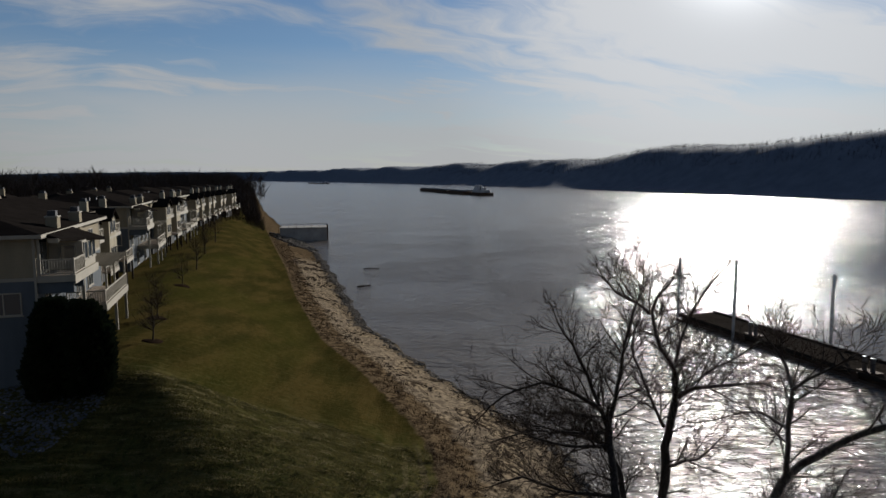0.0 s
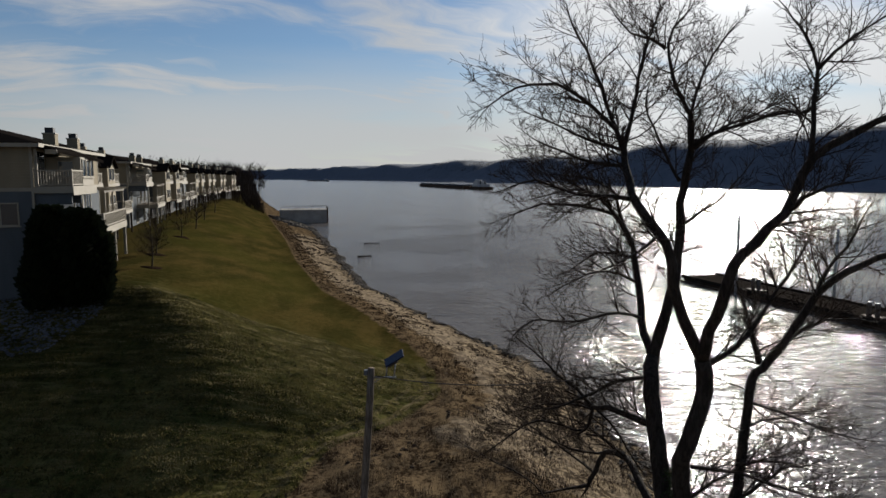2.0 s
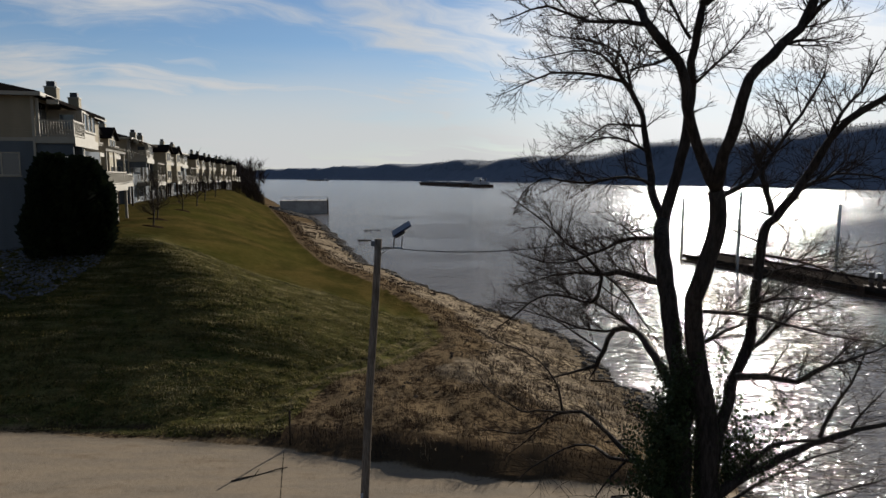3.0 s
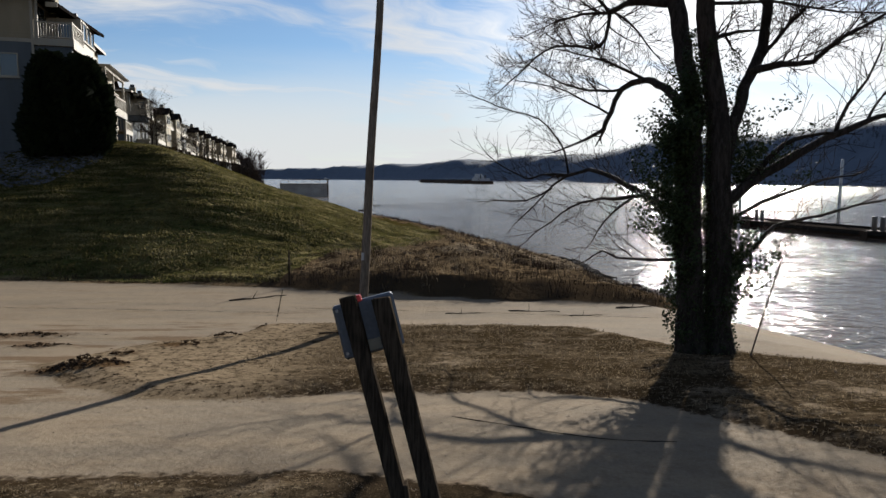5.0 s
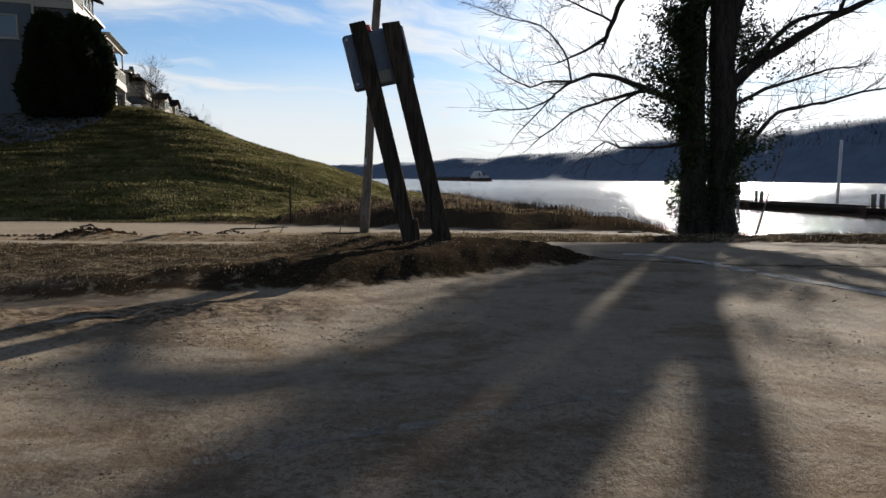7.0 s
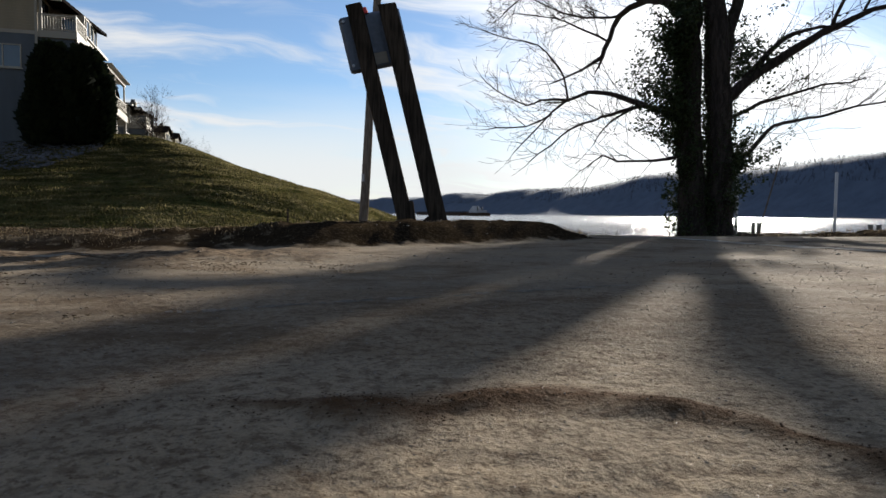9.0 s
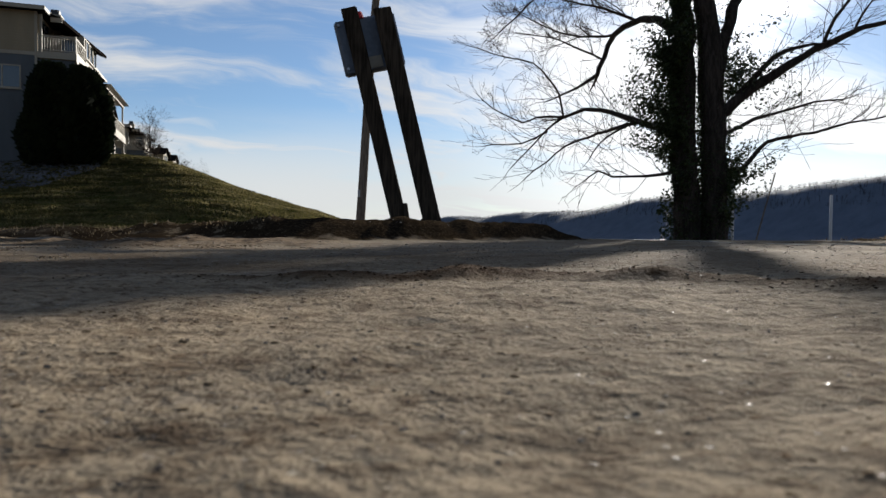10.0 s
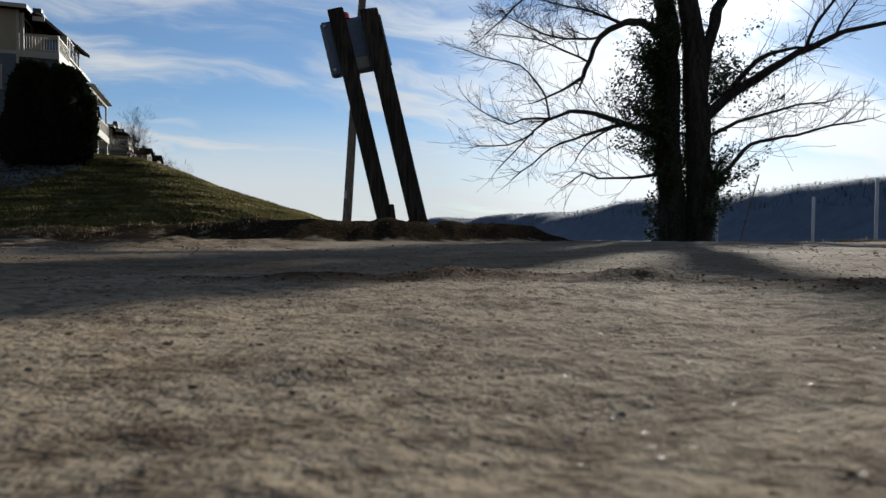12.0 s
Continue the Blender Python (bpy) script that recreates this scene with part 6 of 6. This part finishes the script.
    sash(house, 1.1, 2.93, 6.35, 0.95, 1.05, "s", bars=0)
    # lower terrace on posts, with a white pergola over it
    part("terrace_floor", boxed(0.03, 6.05, 2.72, 2.55, 15.0, 2.88), DECKWOOD, house)
    part("terrace_fascia", boxed(2.552, 6.0, 2.42, 2.60, 15.0, 2.90), TRIM, house)
    part("terrace_fascia", boxed(0.03, 6.0, 2.42, 2.55, 6.048, 2.90), TRIM, house)
    railing(house, 0.15, 6.12, 2.50, 6.12, 2.88)
    railing(house, 2.50, 6.2, 2.50, 14.9, 2.88)
    for x, y in ((2.42, 6.25), (2.42, 10.4), (2.42, 14.8), (1.85, 3.1)):
        top = 5.3 if y < 5 else 2.4
        part("porch_post", boxed(x - 0.09, y - 0.09, -2.0, x + 0.09, y + 0.09, top), TRIM, house)
    for y in (7.3, 10.4, 14.7):
        part("pergola_post", boxed(2.36, y - 0.06, 2.88, 2.48, y + 0.06, 5.28), TRIM, house)
    bm = boxed(2.32, 7.0, 5.28, 2.50, 15.1, 5.44)
    part("pergola_beam", bm, TRIM, house)
    mesh = None
    for k in range(16):
        if mesh is None:
            ob = part("rafter", boxed(0.03, -0.03, 0, 2.85, 0.03, 0.14), TRIM, house)
            mesh = ob.data
        else:
            ob = part_mesh("rafter", mesh, None, house)
        ob.location = (0, 7.1 + 0.52 * k, 5.445)
    # windows of the end wall and the river side
    sash(house, -1.75, -0.01, 3.55, 1.9, 1.35, "s")
    sash(house, -6.6, -0.01, 3.55, 1.6, 1.35, "s")
    sash(house, -6.6, -0.01, 6.3, 1.2, 1.2, "s")
    sash(house, 0.01, 11.0, 6.25, 1.5, 1.3, "e")
    sash(house, 0.01, 15.2, 6.25, 1.5, 1.3, "e")
    sash(house, 0.01, 10.6, 3.1, 1.8, 2.0, "e")
    sash(house, 0.01, 14.2, 3.1, 1.8, 2.0, "e")
    sash(house, 0.01, 2.2, 3.4, 1.3, 1.3, "e")
    sash(house, 0.01, 6.2, 0.6, 1.6, 1.5, "e")
    sash(house, 0.01, 13.0, 0.4, 1.8, 1.8, "e")
    return house


def deck_house(m, label, group):
    """A plainer neighbour: a two-storey gabled bay beside a timber deck."""
    house = thing("townhouse", m, label, "house", group)
    L, D = 18.6, 12.0
    part("lower_wall", boxed(-D, 0, -2.5, 0, L, 5.60), SHADED_SIDING, house, "grey lap siding darkened for the shade below the bays")
    part("upper_wall", boxed(-D, 0.0, 5.60, -0.002, L, 8.25), CREAM, house, "beige lap siding")
    part("trim_band", boxed(-D - 0.02, -0.025, 5.54, 0.025, L + 0.02, 5.70), EAVES, house)
    bm = bmesh.new()
    hip_roof(bm, -D, 0, 0.0, L, 8.32, 1.5, 0.5)
    roof = part("roof", bm, ROOF, house, "dark shingled low hip roof")
    part("fascia", boxed(0.5, -0.5, 8.10, 0.525, L + 0.5, 8.30), EAVES, roof)
    for y0 in (1.2, 10.4):
        # the bay with its own small gable, sunlit on the river side
        bay = part("bay", boxed(0.003, y0, 2.75, 1.9, y0 + 3.9, 7.55), CREAM, house, "cream boarded bay")
        bm = bmesh.new()
        ridge, eave = 8.55, 7.45
        prof = [(y0 - 0.3, eave), (y0 + 1.95, ridge), (y0 + 4.2, eave), (y0 + 4.2, eave - 0.16), (y0 + 1.95, ridge - 0.18), (y0 - 0.3, eave - 0.16)]
        a = [bm.verts.new((-1.5, y, z)) for y, z in prof]
        b = [bm.verts.new((2.25, y, z)) for y, z in prof]
        bm.faces.new(a[::-1])
        bm.faces.new(b)
        for i in range(6):
            bm.faces.new((a[i], a[(i + 1) % 6], b[(i + 1) % 6], b[i]))
        bmesh.ops.recalc_face_normals(bm, faces=bm.faces)
        part("gable_roof", bm, ROOF, house)
        bm = bmesh.new()
        tri = [bm.verts.new((1.895, y, z)) for y, z in ((y0, 7.54), (y0 + 3.9, 7.54), (y0 + 1.95, 8.36))]
        bm.faces.new(tri)
        tri2 = [bm.verts.new((1.80, v.co.y, v.co.z)) for v in tri]
        bm.faces.new(tri2[::-1])
        for i in range(3):
            bm.faces.new((tri[i], tri2[i], tri2[(i + 1) % 3], tri[(i + 1) % 3]))
        bmesh.ops.recalc_face_normals(bm, faces=bm.faces)
        part("gable", bm, TRIM, house)
        for z in (3.4, 6.1):
            for k in range(2):
                sash(house, 1.92, y0 + 1.15 + 1.6 * k, z, 1.1, 1.2, "e", bars=0)
        part("bay_trim", boxed(1.905, y0 - 0.02, 5.50, 1.93, y0 + 3.92, 5.72), TRIM, bay)
        # deck beside the bay on dark posts, a smaller balcony above
        part("terrace_floor", boxed(0.03, y0 + 4.0, 2.72, 2.75, y0 + 8.4, 2.88), DECKWOOD, house)
        part("terrace_fascia", boxed(2.752, y0 + 4.0, 2.50, 2.80, y0 + 8.4, 2.90), TRIM, house)
        railing(house, 2.70, y0 + 4.05, 2.70, y0 + 8.35, 2.88)
        part("balcony_floor", boxed(0.03, y0 + 4.0, 5.62, 1.75, y0 + 7.2, 5.80), DECKWOOD, house)
        part("balcony_fascia", boxed(1.752, y0 + 4.0, 5.44, 1.80, y0 + 7.2, 5.82), TRIM, house)
        railing(house, 1.70, y0 + 4.05, 1.70, y0 + 7.15, 5.80)
        for y in (y0 + 4.1, y0 + 8.2):
            part("porch_post", boxed(2.55, y - 0.09, -2.0, 2.73, y + 0.09, 2.50), POST, house)
        for x, y in ((0.4, y0 + 0.4), (1.7, y0 + 0.3), (1.7, y0 + 3.6)):
            part("bay_post", boxed(x - 0.09, y - 0.09, -2.0, x + 0.09, y + 0.09, 2.75), POST, house)
        sash(house, 0.01, y0 + 5.6, 5.85, 1.6, 2.0, "e")
        sash(house, 0.01, y0 + 6.2, 2.95, 1.8, 2.0, "e")
        cx, cy = 0.05, y0 + 7.9
        ch = part("chimney", boxed(cx - 0.32, cy - 0.38, 7.6, cx + 0.32, cy + 0.38, 9.35), CREAM, house)
        part("chimney_cap", boxed(cx - 0.22, cy - 0.25, 9.35, cx + 0.22, cy + 0.25, 9.66), BLACK, ch, "black metal cap")
    sash(house, -1.75, -0.01, 3.55, 1.9, 1.35, "s")
    sash(house, -5.6, -0.01, 6.2, 1.4, 1.3, "s")
    return house


# grey siding made darker to carry the shade cast below the bays
SHADED_SIDING = siding("shaded_grey_siding", (0.060, 0.060, 0.060))
ROW_TURN = 16.8
first = townhouse(pose(-23.85, 39.0, 5.60, 0, 0, ROW_TURN), "three-storey townhouse with beige and blue-grey siding and white balconies", "row of townhouses")
along = Vector((-math.sin(radians(ROW_TURN)), math.cos(radians(ROW_TURN)), 0))
across = Vector((math.cos(radians(ROW_TURN)), math.sin(radians(ROW_TURN)), 0))
plainer = None
for k, far in enumerate((19.0, 44.0, 63.5, 83.0, 102.5, 122.0, 141.5, 161.0)):
    bend = -3.0 if k == 0 else -1.5 + 9.0 * ((far - 44.0) / 120.0) ** 2
    q = Vector((-23.85, 39.0, 5.6)) + along * far + across * bend
    m = pose(q.x, q.y, 5.55 - 0.05 * k, 0, 0, ROW_TURN - 4.0 * (far > 60))
    if plainer is None:
        plainer = deck_house(m, "three-storey townhouse with shade-darkened lower siding and gabled cream bays", "row of townhouses")
    elif k in (1, 3):
        copy_thing(first, m)
    else:
        copy_thing(plainer, m)


def back_house(m, label):
    house = thing("house", m, label, "house", "houses behind the row")
    part("wall", boxed(-7, 0, -1, 7, 15, 6.2), BEIGE, house)
    bm = bmesh.new()
    hip_roof(bm, -7, 0, 7, 15, 6.3, 3.2, 0.5)
    part("roof", bm, ROOF, house)
    bm = boxed(2.0, 4.0, 6.5, 2.9, 4.9, 9.9)
    ch = part("chimney", bm, BEIGE, house)
    part("chimney_cap", boxed(2.1, 4.1, 9.9, 2.8, 4.8, 10.2), BLACK, ch)
    sash(house, 0.0, -0.01, 3.6, 1.6, 1.3, "s")
    sash(house, -4.0, -0.01, 3.6, 1.6, 1.3, "s")
    return house


second = back_house(pose(-52, 62, 5.0, 0, 0, ROW_TURN), "house with a dark hip roof behind the row")
for k in range(1, 12):
    q = Vector((-52, 62, 5.0)) + along * 19.0 * (k % 6) - across * 22 * (k // 6)
    copy_thing(second, pose(q.x, q.y, 5.0, 0, 0, ROW_TURN + (4 if k % 2 else -3)))


# ---------------------------------------------------------------- on the river
def dock():
    u = Vector((0.261, -0.965, 0))
    ang = math.degrees(math.atan2(u.y, u.x))
    ob = thing("floating_dock", pose(32.0, 89.0, WATER, 0, 0, ang), "long dark floating dock with timber deck moored in the river", "dock")
    length, width = 48.0, 5.6                      # +y of the dock looks away from the bank
    part("pontoon", boxed(0, 0.4, -0.5, length, width - 0.4, 0.55, 0.05), RUST, ob)
    mesh = None
    rng = random.Random(3)
    for k in range(120):
        if mesh is None:
            plank = part("plank", boxed(0.0, 0.12, 0.0, 0.36, width - 0.12, 0.07), DOCKWOOD, ob)
            mesh = plank.data
        else:
            plank = part_mesh("plank", mesh, None, ob)
        plank.location = (0.05 + 0.40 * k, 0, 0.56 + rng.uniform(0, 0.012))
    for y in (0.0, width - 0.22):
        part("edge_beam", boxed(-0.2, y, 0.45, length, y + 0.22, 0.86, 0.02), DOCKWOOD, ob)
    part("edge_beam", boxed(-0.2, -0.35, -0.1, length, -0.12, 0.18, 0.02), RUST, ob)
    for x in (12.5, 28.0, 42.0):
        for dx in (0.0, 0.9):
            tubes("bollard", [([(x + dx, 0.9, 0.5), (x + dx, 0.9, 2.15), (x + dx, 0.9, 2.2)], [0.22, 0.22, 0.26])], GALV, ob, sides=10)
        part("bollard_base", boxed(x - 0.5, 0.4, 0.6, x + 1.5, 1.6, 0.9, 0.02), RUST, ob)
        part("fender", boxed(x - 0.3, -0.45, -0.9, x + 0.5, -0.36, 0.9, 0.02), RUST, ob)
    return ob


dock()
PILE = plain("pile_steel", (0.46, 0.45, 0.44), 0.6, 0.75, 2, 0.0)
for x, y, h in ((32.3, 90.6, 8.2), (34.4, 77.9, 9.4), (44.9, 76.0, 7.9), (45.5, 66.0, 9.2)):
    tagged(tubes("steel_mast", [([(x, y, -6), (x + 0.1, y, WATER + h), (x + 0.1, y, WATER + h + 0.05)], [0.17, 0.16, 0.08])], PILE, sides=10), "tall slim steel mooring mast beside the dock", "mast", "masts of the dock")


def wharf():
    ob = thing("wharf", pose(-50.0, 203.5, WATER, 0, 0, 9.8), "pale concrete wharf wall with a low rail", "wharf")
    part("wall", boxed(0, 0, -3, 14.4, 9.0, 3.8, 0.08), CONCRETE, ob)
    part("coping", boxed(-0.15, -0.15, 3.80, 14.55, 9.1, 4.05, 0.03), CONCRETE, ob)
    for k in range(7):
        part("rail_post", boxed(0.3 + 2.3 * k, 0.1, 4.05, 0.42 + 2.3 * k, 0.22, 5.15), RUST, ob)
    part("handrail", boxed(0.2, 0.08, 5.152, 14.3, 0.20, 5.26), RUST, ob)
    part("fender_post", boxed(14.2, -0.3, -2, 14.6, -0.16, 4.9), RUST, ob)


wharf()


def tow(m, scale, label):
    ob = thing("barge_tow", m, label, "barge")
    for i in range(3):
        for j in range(2):
            bm = boxed(i * 66, j * 12, -1.5, i * 66 + 64.5, j * 12 + 11.6, 3.4)
            for v in bm.verts:
                if v.co.z < 0 and i == 0 and v.co.x < 1:
                    v.co.x += 9
            bm.transform(Matrix.Scale(scale, 4))
            hull = part("barge", bm, RUST, ob, "dark steel cargo barge")
            bm = boxed(i * 66 + 6, j * 12 + 1.3, 3.4, i * 66 + 60, j * 12 + 10.3, 4.9, 0.5)
            bm.transform(Matrix.Scale(scale, 4))
            # hatch covers share the haze-tinted colour of the far bluff
            part("hatch_cover", bm, FAR_HAZE, hull)
    for x0, x1, y0, y1, z0, z1, name in ((202, 238, 5, 18, -1, 3.0, "hull"), (206, 232, 6.5, 16.5, 3.0, 5.4, "main_deck_house"), (208, 222, 7.5, 15.5, 5.4, 7.6, "upper_deck_house"), (209, 215, 8.5, 14.5, 7.6, 9.8, "wheelhouse")):
        bm = boxed(x0, y0, z0, x1, y1, z1, 0.2)
        bm.transform(Matrix.Scale(scale, 4))
        part(name, bm, RUST if name == "hull" else WHITE_STEEL, ob)
    for y in (9.0, 13.6):
        tubes("funnel", [([(x * scale, y * scale, z * scale) for x, z in ((226, 5.4), (226, 9.0))], [0.7 * scale, 0.6 * scale])], BLACK, ob, sides=10)
    return ob


tow(pose(-33.0, 905.0, WATER, 0, 0, -75.0), 1.05, "towboat pushing a long string of dark barges")
tow(pose(-420.0, 2060.0, WATER, 0, 0, -62.0), 0.75, "distant towboat with barges")
